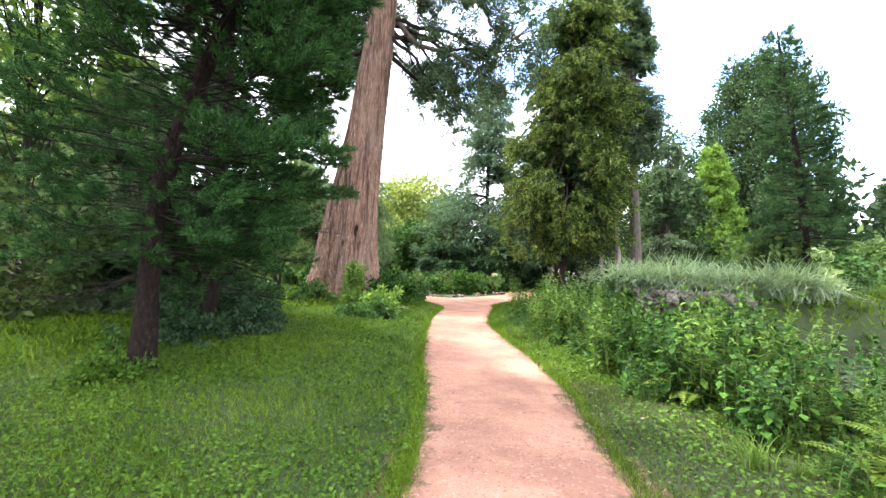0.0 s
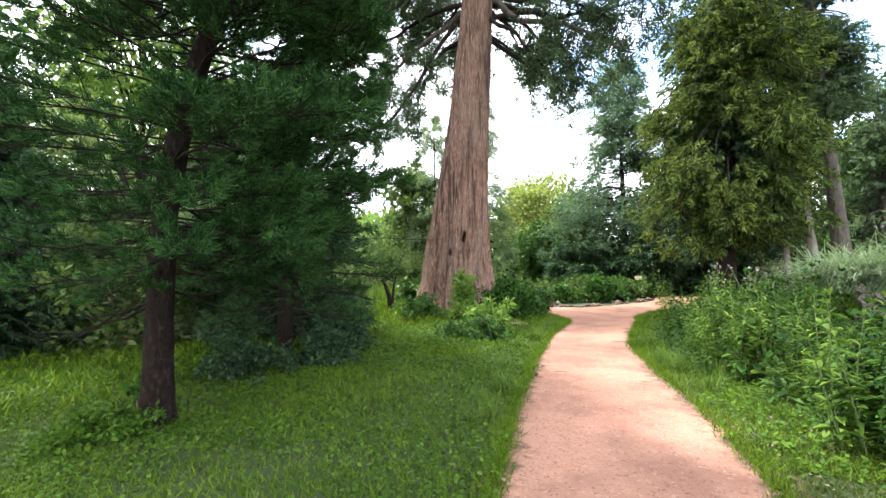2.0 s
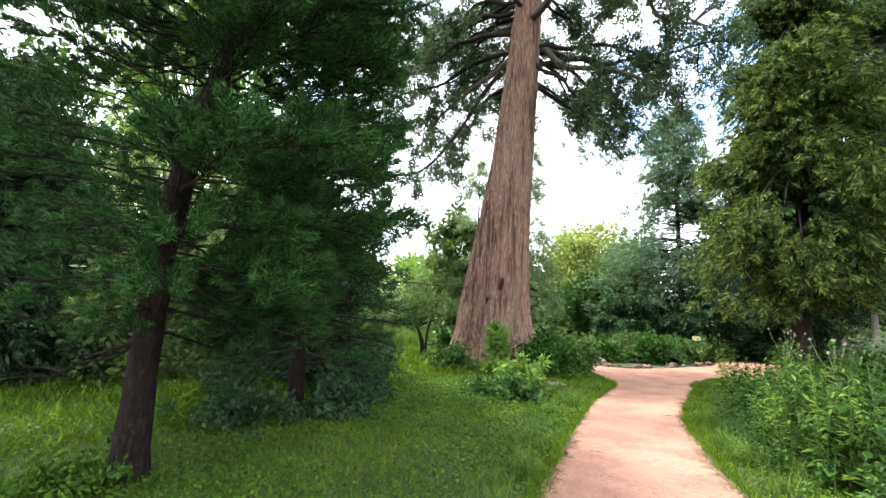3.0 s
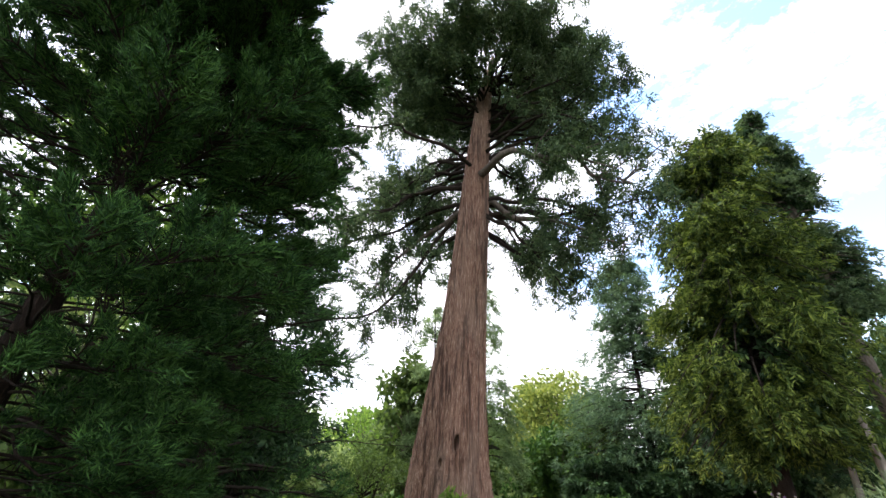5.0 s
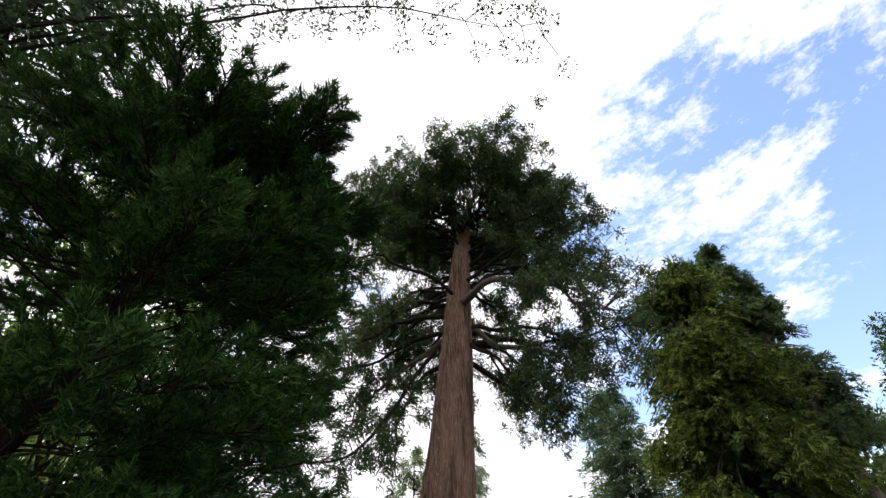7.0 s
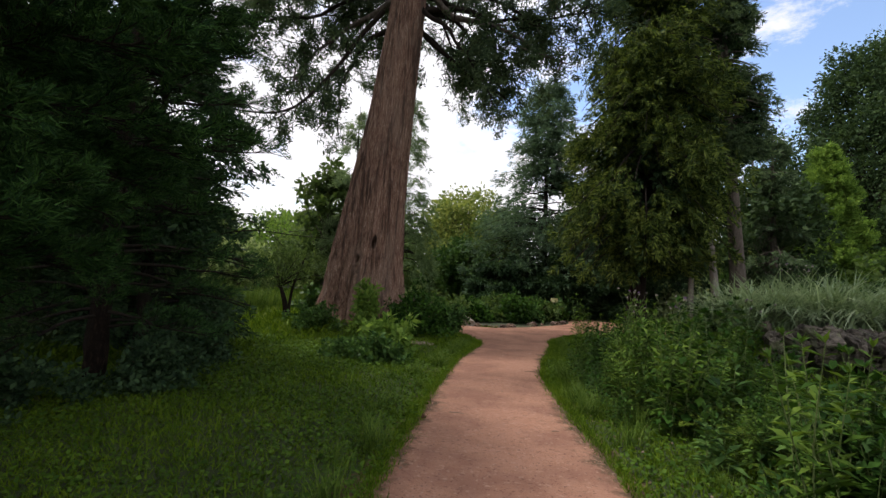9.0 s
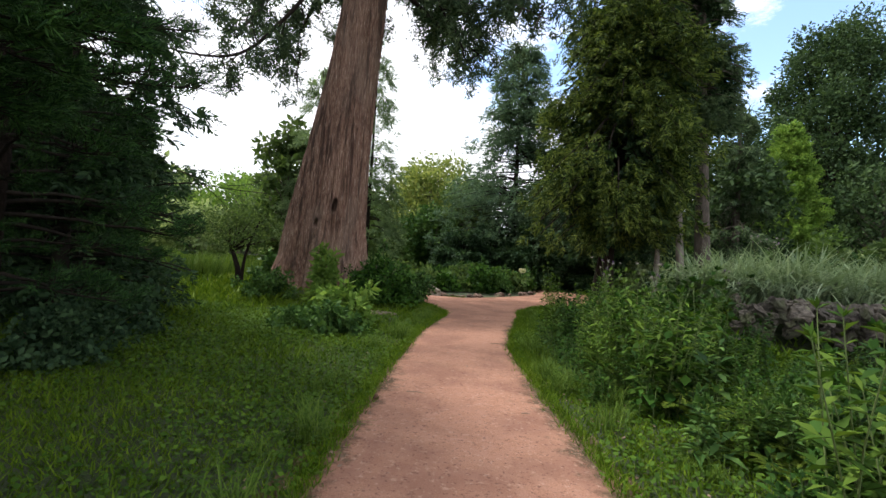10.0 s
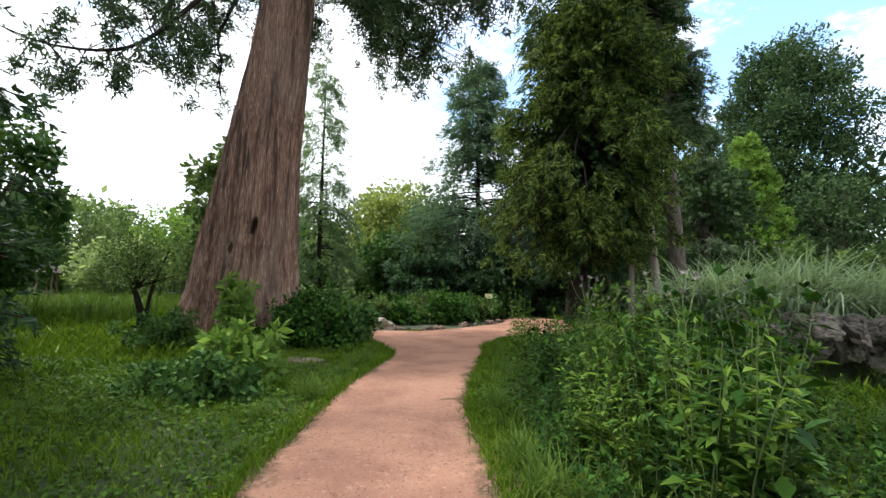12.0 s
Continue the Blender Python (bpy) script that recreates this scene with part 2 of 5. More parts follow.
PALE_LEAF = leaf_material("pale_leaves", (0.12, 0.18, 0.075), (0.38, 0.46, 0.22), 0.45, patch=0.5)
HERB_LEAF = leaf_material("herb_leaves", (0.008, 0.027, 0.005), (0.072, 0.158, 0.023), 0.22)
GOLD_LEAF = leaf_material("goldenrod_leaves", (0.022, 0.056, 0.008), (0.140, 0.220, 0.034), 0.3)
BUSH_LEAF = leaf_material("bush_leaves", (0.018, 0.050, 0.014), (0.105, 0.190, 0.045), 0.22, rough=0.5)
FERN_LEAF = leaf_material("fern_fronds", (0.06, 0.105, 0.013), (0.19, 0.26, 0.04), 0.45)
GRASS = leaf_material("grass_blades", (0.030, 0.070, 0.005), (0.155, 0.235, 0.016), 0.28, patch=0.8, rare=(0.30, 0.27, 0.12))
VERGE = leaf_material("trodden_grass", (0.030, 0.050, 0.012), (0.130, 0.165, 0.040), 0.35, patch=1.6, rare=(0.24, 0.18, 0.10))
WEED = leaf_material("clover_leaves", (0.018, 0.048, 0.006), (0.088, 0.160, 0.018), 0.24, patch=0.8)
REED = leaf_material("reed_blades", (0.14, 0.21, 0.11), (0.50, 0.60, 0.41), 0.45, rare=(0.50, 0.54, 0.38))
LONG_GRASS = leaf_material("long_grass_blades", (0.034, 0.074, 0.012), (0.150, 0.225, 0.040), 0.35)
PURPLE = plain_material("thistle_purple", (0.20, 0.10, 0.24), 0.8)
FLUFF = plain_material("thistle_fluff", (0.34, 0.29, 0.28), 0.9)
ROOF_TILE = plain_material("shingle_roof", (0.10, 0.085, 0.075), 0.9)
WOOD = plain_material("weathered_wood", (0.14, 0.10, 0.07), 0.85)
DRY_STEM = plain_material("dry_twig", (0.20, 0.14, 0.10), 0.9)
CONE_BROWN = plain_material("cone_brown", (0.10, 0.05, 0.03), 0.9)
PALE_GRAVEL = plain_material("pale_gravel", (0.13, 0.105, 0.07), 0.95, 0.35, 25.0)
SIGN_PAINT = plain_material("sign_yellow", (0.75, 0.70, 0.35), 0.5, 0.05)

# ---- building helpers ----


def mesh_object(name, verts, faces, mat, parent=None, label="", smooth=False):
    """One mesh object. faces: an (n, k) array, or a list of index tuples."""
    me = bpy.data.meshes.new(name)
    verts = np.asarray(verts, dtype=np.float32).reshape(-1, 3)
    if isinstance(faces, np.ndarray):
        n, k = faces.shape
        me.vertices.add(len(verts))
        me.vertices.foreach_set("co", verts.ravel())
        me.loops.add(n * k)
        me.loops.foreach_set("vertex_index", faces.astype(np.int32).ravel())
        me.polygons.add(n)
        me.polygons.foreach_set("loop_start", np.arange(0, n * k, k, dtype=np.int32))
        if smooth:
            me.polygons.foreach_set("use_smooth", np.ones(n, dtype=bool))
        me.update(calc_edges=True)
    else:
        me.from_pydata([tuple(map(float, v)) for v in verts], [], faces)
        if smooth:
            for f in me.polygons:
                f.use_smooth = True
    me.materials.append(mat)
    ob = new(name, me)
    if parent is not None:
        ob.parent = parent
    if label:
        ob["label"] = label
    return ob


def part(name, bm, mat, parent=None, label="", smooth=False):
    me = bpy.data.meshes.new(name)
    bm.to_mesh(me)
    bm.free()
    if smooth:
        for f in me.polygons:
            f.use_smooth = True
    me.materials.append(mat)
    ob = new(name, me)
    if parent is not None:
        ob.parent = parent
    if label:
        ob["label"] = label
    return ob


def thing(name, x, y, z, label, category, group="", kind=""):
    ob = new(name)
    ob.location = (x, y, z)
    ob.empty_display_size = 0.2
    return tagged(ob, label, category, group, kind)


def blades(V):
    """Separate polygons (n, k, 3) as vertices and faces."""
    n, k, _ = V.shape
    return V.reshape(-1, 3), np.arange(n * k).reshape(n, k)


def unit(a):
    return a / np.maximum(np.linalg.norm(a, axis=-1, keepdims=True), 1e-9)


def leaf_quads(rng, C, D, L, W):
    """Pointed leaves with base C, way D, length L, width W."""
    D = unit(D)
    U = unit(np.cross(D, rng.normal(size=C.shape)))
    L, W = np.broadcast_to(L, len(C))[:, None], np.broadcast_to(W, len(C))[:, None]
    N = np.cross(D, U)
    mid = C + D * L * 0.45 + N * L * 0.06
    return np.stack([C, mid + U * W * 0.5, C + D * L, mid - U * W * 0.5], axis=1)


def needle_tris(rng, C, D, L, W):
    D = unit(D)
    U = unit(np.cross(D, rng.normal(size=C.shape)))
    L, W = np.broadcast_to(L, len(C))[:, None], np.broadcast_to(W, len(C))[:, None]
    return np.stack([C - U * W * 0.5, C + U * W * 0.5, C + D * L], axis=1)


def smooth_line(points, n):
    """A Catmull-Rom line through the points, with n places on it."""
    P = np.asarray(points, float)
    P = np.vstack([2 * P[0] - P[1], P, 2 * P[-1] - P[-2]])
    s = np.linspace(0, len(P) - 3 - 1e-9, n)
    i = s.astype(int)
    t = (s - i)[:, None]
    a, b, c, d = P[i], P[i + 1], P[i + 2], P[i + 3]
    return 0.5 * (2 * b + (c - a) * t + (2 * a - 5 * b + 4 * c - d) * t * t + (3 * b - a - 3 * c + d) * t ** 3)


class Tubes:
    """Collects tapered tubes for one mesh."""

    def __init__(self):
        self.v, self.f, self.n = [], [], 0

    def add(self, P, R, sides=6, wobble=0.0, rng=None):
        P, R = np.asarray(P, float), np.asarray(R, float)
        T = unit(np.gradient(P, axis=0))
        ref = np.where(np.abs(T[:, 2:3]) > 0.9, np.array([[1.0, 0, 0]]), np.array([[0, 0, 1.0]]))
        ref = np.broadcast_to(ref[:1], T.shape)
        A = unit(np.cross(T, ref))
        B = np.cross(T, A)
        th = np.linspace(0, 2 * np.pi, sides, endpoint=False)
        rr = R[:, None] * np.ones(sides)
        if wobble and rng is not None:
            rr = rr * (1 + wobble * rng.normal(size=rr.shape))
        ring = P[:, None] + rr[..., None] * (np.cos(th)[None, :, None] * A[:, None] + np.sin(th)[None, :, None] * B[:, None])
        m = len(P)
        idx = self.n + np.arange(m * sides).reshape(m, sides)
        nxt = np.roll(idx, -1, axis=1)
        q = np.stack([idx[:-1], idx[1:], nxt[1:], nxt[:-1]], axis=-1).reshape(-1, 4)
        self.v.append(ring.reshape(-1, 3))
        self.f.append(q)
        self.n += m * sides

    def make(self, name, mat, parent=None, label="", smooth=True):
        return mesh_object(name, np.vstack(self.v), np.vstack(self.f), mat, parent, label, smooth)


# ---- the lie of the land ----
PATH_LEFT = [(2.6, -14.0), (2.4, -5.0), (2.1, 0.5), (1.85, 2.4), (1.68, 3.6), (1.6, 4.4), (1.33, 6.0), (1.03, 7.3), (0.72, 8.9), (0.45, 10.4), (0.26, 11.8), (0.06, 13.4), (0.0, 14.4), (-0.02, 15.7), (-0.22, 16.55), (-0.75, 17.35), (-1.5, 18.3), (-2.6, 19.0), (-4.6, 19.5), (-8.0, 20.0)]
PATH_FAR = [(-8.0, 20.9), (-4.5, 20.5), (-2.3, 20.2), (-1.2, 20.6), (-0.3, 21.2), (0.8, 22.9), (1.9, 25.4), (1.7, 28.0), (1.2, 31.0)]
PATH_FAR2 = [(2.6, 31.2), (3.3, 29.0), (4.6, 27.5), (6.5, 25.5), (8.5, 24.9), (11.0, 24.6)]
PATH_RIGHT = [(11.0, 22.6), (8.5, 22.3), (5.6, 21.6), (3.6, 21.0), (2.5, 20.4), (1.95, 19.4), (1.65, 18.0), (1.6, 16.4), (1.6, 14.6), (1.66, 12.8), (1.8, 11.8), (2.12, 10.3), (2.51, 8.85), (2.82, 7.3), (2.98, 6.4), (3.07, 5.0), (3.16, 3.8), (3.3, 2.0), (3.4, 0.5), (3.7, -5.0), (4.0, -14.0)]


def bump(x, y, cx, cy, sx, sy, h):
    return h * np.exp(-(((x - cx) / sx) ** 2 + ((y - cy) / sy) ** 2))


def ease(a, b, v):
    t = np.clip((v - a) / (b - a), 0, 1)
    return t * t * (3 - 2 * t)


def pond_mask(x, y):
    r = (np.abs((x - 10.8) / 4.0) ** 3 + np.abs((y - 10.8) / 5.2) ** 3) ** (1 / 3) + 0.05 * np.sin(3 * np.arctan2(y - 9.6, x - 10.6) + 1.0)
    return 1 - ease(0.86, 1.08, r)


def land(x, y):
    """Height of the ground."""
    x, y = np.asarray(x, float), np.asarray(y, float)
    z = bump(x, y, -4.2, 17.3, 2.0, 1.6, 0.55)
    z = z + bump(x, y, -1.35, 14.3, 0.75, 0.6, 0.12)
    hill = ease(14.8, 17.2, y) * ease(4.6, 6.6, x) * (1 - ease(18.6, 21.0, y))
    z = z + 0.85 * hill
    z = z + 1.2 * ease(11.0, 26.0, x) * ease(9.0, 20.0, y)
    z = z + 1.6 * ease(26.0, 70.0, np.hypot(x, y)) * 0.4
    z = z - 0.95 * pond_mask(x, y)
    z = z - 1.0 * bump(x, y, 7.7, 15.6, 0.95, 0.65, 1.0)
    return z


def inside(poly, x, y):
    """Whether points lie in a polygon."""
    P = np.asarray(poly)
    x, y = np.asarray(x), np.asarray(y)
    r = np.zeros(x.shape, bool)
    for (x0, y0), (x1, y1) in zip(P, np.roll(P, -1, axis=0)):
        c = (y0 > y) != (y1 > y)
        r ^= c & (x < (x1 - x0) * (y - y0) / (y1 - y0 + 1e-12) + x0)
    return r


def edge_line(points, seed):
    n = int(sum(math.dist(a, b) for a, b in zip(points, points[1:])) / 0.07)
    L = smooth_line(points, n)
    s = np.arange(n) * 0.07
    r = np.random.default_rng(seed)
    off = np.zeros((n, 2))
    for f, a in ((0.9, 0.05), (2.7, 0.035), (7.0, 0.03), (17.0, 0.022), (31.0, 0.015)):
        off += a * np.stack([np.sin(s * f + r.uniform(0, 6.3)), np.sin(s * f * 1.13 + r.uniform(0, 6.3))], 1)
    return L + off


OUTLINE = np.vstack([edge_line(PATH_LEFT, 1), edge_line(PATH_FAR, 2), edge_line(PATH_FAR2, 3), edge_line(PATH_RIGHT, 4)])
COARSE = OUTLINE[::5]


def spaced(fine_from, fine_to, step, reach):
    out = list(np.arange(fine_from, fine_to + 1e-6, step))
    s, a = step, out[-1]
    while a < reach:
        s *= 1.22
        a += s
        out.append(a)
    s, a, low = step, out[0], []
    while a > -reach:
        s *= 1.22
        a -= s
        low.append(a)
    return np.array(low[::-1] + out)


gx, gy = spaced(-9, 15, 0.16, 1500), spaced(0, 26, 0.16, 1500)
GX, GY = np.meshgrid(gx, gy)
GZ = land(GX, GY)
on_path = inside(COARSE, GX, GY)
GZ = GZ - 0.03 * on_path
gi = np.arange(GX.size).reshape(GX.shape)
quads = np.stack([gi[:-1, :-1], gi[:-1, 1:], gi[1:, 1:], gi[1:, :-1]], -1).reshape(-1, 4)
ground = mesh_object("ground", np.stack([GX, GY, GZ], -1), quads, SOIL, smooth=True)
tagged(ground, "green park lawn and soil with gentle rises", "ground", kind="structure")

bm = bmesh.new()
lane_l, lane_r = edge_line(PATH_LEFT[:15], 1), edge_line(PATH_RIGHT[6:][::-1], 4)
lane_y = np.arange(-13.9, 16.401, 0.07)
lane_a = np.interp(lane_y, np.maximum.accumulate(lane_l[:, 1]), lane_l[:, 0]) - 0.03
lane_b = np.interp(lane_y, np.maximum.accumulate(lane_r[:, 1]), lane_r[:, 0]) + 0.03
wear_layer = bm.verts.layers.float.new("wear")
OFFSETS = [-0.34, -0.16, -0.02, 0.12, 0.30, 0.50, 0.70, 0.88, 1.02, 1.16, 1.42]
lanes = []
for xa, xb, y in zip(lane_a, lane_b, lane_y):
    row = []
    for k in OFFSETS:
        out = max(-k, k - 1, 0.0) * (xb - xa)
        inn = max(0.0, 0.16 - min(k, 1 - k)) if 0 <= k <= 1 else 0.16
        v = bm.verts.new((xa + (xb - xa) * k, y, 0.006 + 0.012 * math.sin(math.pi * min(max(k, 0), 1)) - 0.03 * out))
        v[wear_layer] = inn * 2.4 + out * 1.6
        row.append(v)
    lanes.append(row)
for r0, r1 in zip(lanes, lanes[1:]):
    for k in range(len(OFFSETS) - 1):
        bm.faces.new((r0[k], r0[k + 1], r1[k + 1], r1[k]))
crossing = [tuple(p) for p in smooth_line(PATH_LEFT[14:], 90) if p[1] > 16.45] + [tuple(p) for p in smooth_line(PATH_FAR, 90)] + [tuple(p) for p in smooth_line(PATH_FAR2, 60)] + [tuple(p) for p in smooth_line(PATH_RIGHT[:9], 90) if p[1] > 16.45]
rim = [bm.verts.new((x, y, float(land(x, y)) + 0.008)) for x, y in crossing]
for v in lanes[-1][-3:1:-1]:
    rim.append(v)
face = bm.faces.new(rim)
bmesh.ops.triangulate(bm, faces=[face], ngon_method="EAR_CLIP")
bm.normal_update()
for f in bm.faces:
    if f.normal.z < 0:
        f.normal_flip()
path_ob = part("road", bm, GRAVEL)
tagged(path_ob, "reddish crushed gravel footpath winding to a junction", "path", kind="structure")

bm = bmesh.new()
ring = [bm.verts.new((10.6 + 6.4 * math.cos(a), 9.8 + 7.4 * math.sin(a), -0.42)) for a in np.linspace(0, 2 * np.pi, 64, endpoint=False)]
bm.faces.new(ring)
pond = part("water", bm, WATER)
tagged(pond, "dark still pond water between overgrown banks", "water", kind="structure")

# ---- trees ----


def clump_leaves(rng, centres, radius, n, L, W, droop=0.0, flat=0.7):
    """Leaves in loose clumps round the centres, pointing outwards."""
    C = np.repeat(np.asarray(centres), n, axis=0)
    off = rng.normal(size=C.shape) * np.array([1, 1, flat])
    off = unit(off) * rng.uniform(0.2, 1.0, (len(C), 1)) ** 0.6
    rad = np.repeat(np.broadcast_to(radius, len(centres)), n)[:, None]
    D = off + rng.normal(size=C.shape) * 0.7 + np.array([0, 0, -droop])
    k = rng.uniform(0.6, 1.3, len(C))
    return leaf_quads(rng, C + off * rad, D, L * k, W * k)


def broadleaf(name, x, y, height, radius, label, mat, bark=GREY_BARK, clear=0.25, clumps=70, per=90, leaf=0.3, trunk=0.2, seed=1, group="", z=None, wide=1.0, lean=(0, 0), top_heavy=0.5):
    """A broad-leaved tree: tapered trunk, limbs to each clump, a crown of leaf clumps with gaps."""
    rng = np.random.default_rng(seed)
    z0 = float(land(x, y)) - 0.05 if z is None else z
    tree = thing(name, x, y, z0, label, "tree", group)
    h0 = height * clear
    t = np.linspace(0, 1, 9)
    line = np.stack([lean[0] * t + 0.12 * np.sin(4 * t + seed), lean[1] * t + 0.1 * np.sin(3 * t + 2 * seed), t * height * 0.85], 1)
    line[0, :2] = 0
    tubes = Tubes()
    flare = 1 + 0.7 * np.exp(-t * 18)
    tubes.add(line, trunk * (1 - 0.82 * t) * flare, 9, 0.04, rng)
    tubes.make("trunk", bark, tree)
    u = unit(rng.normal(size=(clumps, 3)))
    rr = rng.uniform(0.45, 1.0, (clumps, 1)) ** 0.5
    mid = np.array([lean[0] * 0.6, lean[1] * 0.6, (h0 + height) / 2])
    half = np.array([radius * wide, radius * wide, (height - h0) / 2 * 0.92])
    cen = mid + u * rr * half
    cen += rng.normal(size=cen.shape) * radius * 0.07
    limbs = Tubes()
    for c in cen[:: max(1, clumps // 40)]:
        f = np.clip((c[2] - h0 * 0.5) / height * 0.75, 0.12, 0.9)
        a = np.array([np.interp(f, t, line[:, i]) for i in range(3)])
        b = (a + c) / 2 + np.array([0, 0, -0.06 * height]) * rng.uniform(-0.5, 1)
        limbs.add(smooth_line([a, b, c], 5), trunk * np.linspace(0.32, 0.06, 5), 5)
    limbs.make("branching", bark, tree)["kind"] = "stuff"
    size = radius * rng.uniform(0.20, 0.36, clumps)
    mesh_object("crown", *blades(clump_leaves(rng, cen, size, per, leaf, leaf * 0.55)), mat, tree)
    return tree


def conifer(name, x, y, height, radius, label, mat, bark=DARK_BARK, clear=0.12, sprays=1500, per=10, leaf=0.26, trunk=0.2, seed=1, group="", droop=0.5, shape=0.9, z=None, ragged=0.25, lean=(0, 0), bulge=0.25, slim=0.34, gaps=0.0, shade_core=None):
    """A conifer: straight tapered trunk, whorls of branches, a crown of drooping sprays on them."""
    rng = np.random.default_rng(seed)
    z0 = float(land(x, y)) - 0.05 if z is None else z
    tree = thing(name, x, y, z0, label, "tree", group)
    t = np.linspace(0, 1, 10)
    line = np.stack([lean[0] * t, lean[1] * t, t * height], 1)
    tubes = Tubes()
    tubes.add(line, trunk * (1 - 0.93 * t) * (1 + 0.5 * np.exp(-t * 25)), 9, 0.03, rng)
    tubes.make("trunk", bark, tree)
    n_br = max(24, sprays // 16)
    h = rng.uniform(clear, 0.98, n_br) ** 0.95
    ang = rng.uniform(0, 2 * np.pi, n_br)
    prof = np.clip((1 - h) / (1 - bulge), 0, 1) ** shape * np.clip((h - clear) / bulge + 0.45, 0, 1)
    ln = radius * prof * rng.uniform(1 - ragged * 1.6, 1 + ragged * 0.5, n_br) + 0.15
    limbs = Tubes()
    P, D = [], []
    for a, q, r in zip(ang, h, ln):
        out = np.array([math.cos(a), math.sin(a), 0])
        s = np.linspace(0, 1, 6)
        base = np.array([lean[0] * q, lean[1] * q, q * height])
        pts = base + out * (s * r)[:, None] + np.array([0, 0, 1]) * ((0.18 * s - droop * 0.75 * s * s) * r)[:, None]
        limbs.add(pts, np.maximum(0.012, trunk * 0.22 * (1 - 0.9 * s) * (0.4 + 0.6 * r / radius)), 4)
        k = max(4, int(sprays / n_br * (0.35 + r / (radius * 0.6))))
        f = rng.uniform(0.28, 1.04, k) ** 0.75
        c = base + out * (f * r)[:, None] + np.array([0, 0, 1]) * ((0.18 * f - droop * 0.75 * f * f) * r)[:, None]
        side = np.array([-out[1], out[0], 0])
        w = rng.normal(size=(k, 1)) * 0.20 * r * (1.15 - f[:, None] * 0.7)
        c = c + side * w + rng.normal(size=(k, 3)) * 0.06 * radius
        P.append(c)
        D.append(out * 0.8 + side * np.sign(w) * 0.35 + np.array([0, 0, -droop]) + rng.normal(size=(k, 3)) * 0.25)
    limbs.make("branching", bark, tree)["kind"] = "stuff"
    P, D = np.vstack(P), unit(np.vstack(D))
    if gaps:
        q = P * (1.9 / (radius ** 0.5))
        f = np.sin(q[:, 0] * 1.3 + 2 * np.sin(q[:, 2] * 0.7)) + np.sin(q[:, 1] * 1.5 + q[:, 2]) + np.sin(q[:, 2] * 1.7 + q[:, 0] * 0.8) + rng.normal(size=len(P)) * 0.5
        keep = f > np.quantile(f, gaps)
        P, D = P[keep], D[keep]
    mesh_object("crown", *blades(fan_sprays(rng, P, D, per, leaf, slim)), mat, tree)
    # Darker leaf sprays close to the trunk put the crown's inner shade into colour.
    if shade_core is not None:
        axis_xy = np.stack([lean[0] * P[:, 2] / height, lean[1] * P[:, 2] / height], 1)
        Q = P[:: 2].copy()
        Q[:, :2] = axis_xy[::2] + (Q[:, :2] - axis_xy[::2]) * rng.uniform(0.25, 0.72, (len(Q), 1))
        mesh_object("inner_shade_foliage", *blades(fan_sprays(rng, Q, D[::2], max(4, per // 2), leaf * 1.3, 0.45)), shade_core, tree)
    return tree


def fan_sprays(rng, P, D, per, leaf, slim=0.34):
    """Flat fans of small scaly leaflets along each spray's way."""
    U = unit(np.cross(D, rng.normal(size=P.shape)))
    k = np.tile(np.arange(per), len(P))
    s = (k / per)[:, None]
    sgn = np.where(k % 2 == 0, 1.0, -1.0)[:, None]
    Pr, Dr, Ur = (np.repeat(a, per, axis=0) for a in (P, D, U))
    size = np.repeat(rng.uniform(0.7, 1.35, len(P)), per)
    C = Pr + Dr * s * leaf * 1.5 * size[:, None] + rng.normal(size=Pr.shape) * leaf * 0.12
    W = Dr + Ur * sgn * (1.05 - 0.6 * s) + rng.normal(size=Pr.shape) * 0.25
    L = leaf * (1.1 - 0.55 * s[:, 0]) * size
    return leaf_quads(rng, C, W, L, L * slim)


# The giant sequoia.
SEQ = (-4.25, 17.45)
SEQ_Z = [-0.4, 0.5, 1.2, 2.0, 4.0, 7.0, 10.0, 13.0, 16.6, 17.8, 19.0]
SEQ_R = [1.75, 1.42, 1.24, 1.12, 0.92, 0.70, 0.58, 0.46, 0.30, 0.17, 0.04]
SEQ_X = [0.0, -0.05, -0.05, -0.04, 0.18, 0.55, 0.88, 1.15, 1.58, 1.85, 2.1]


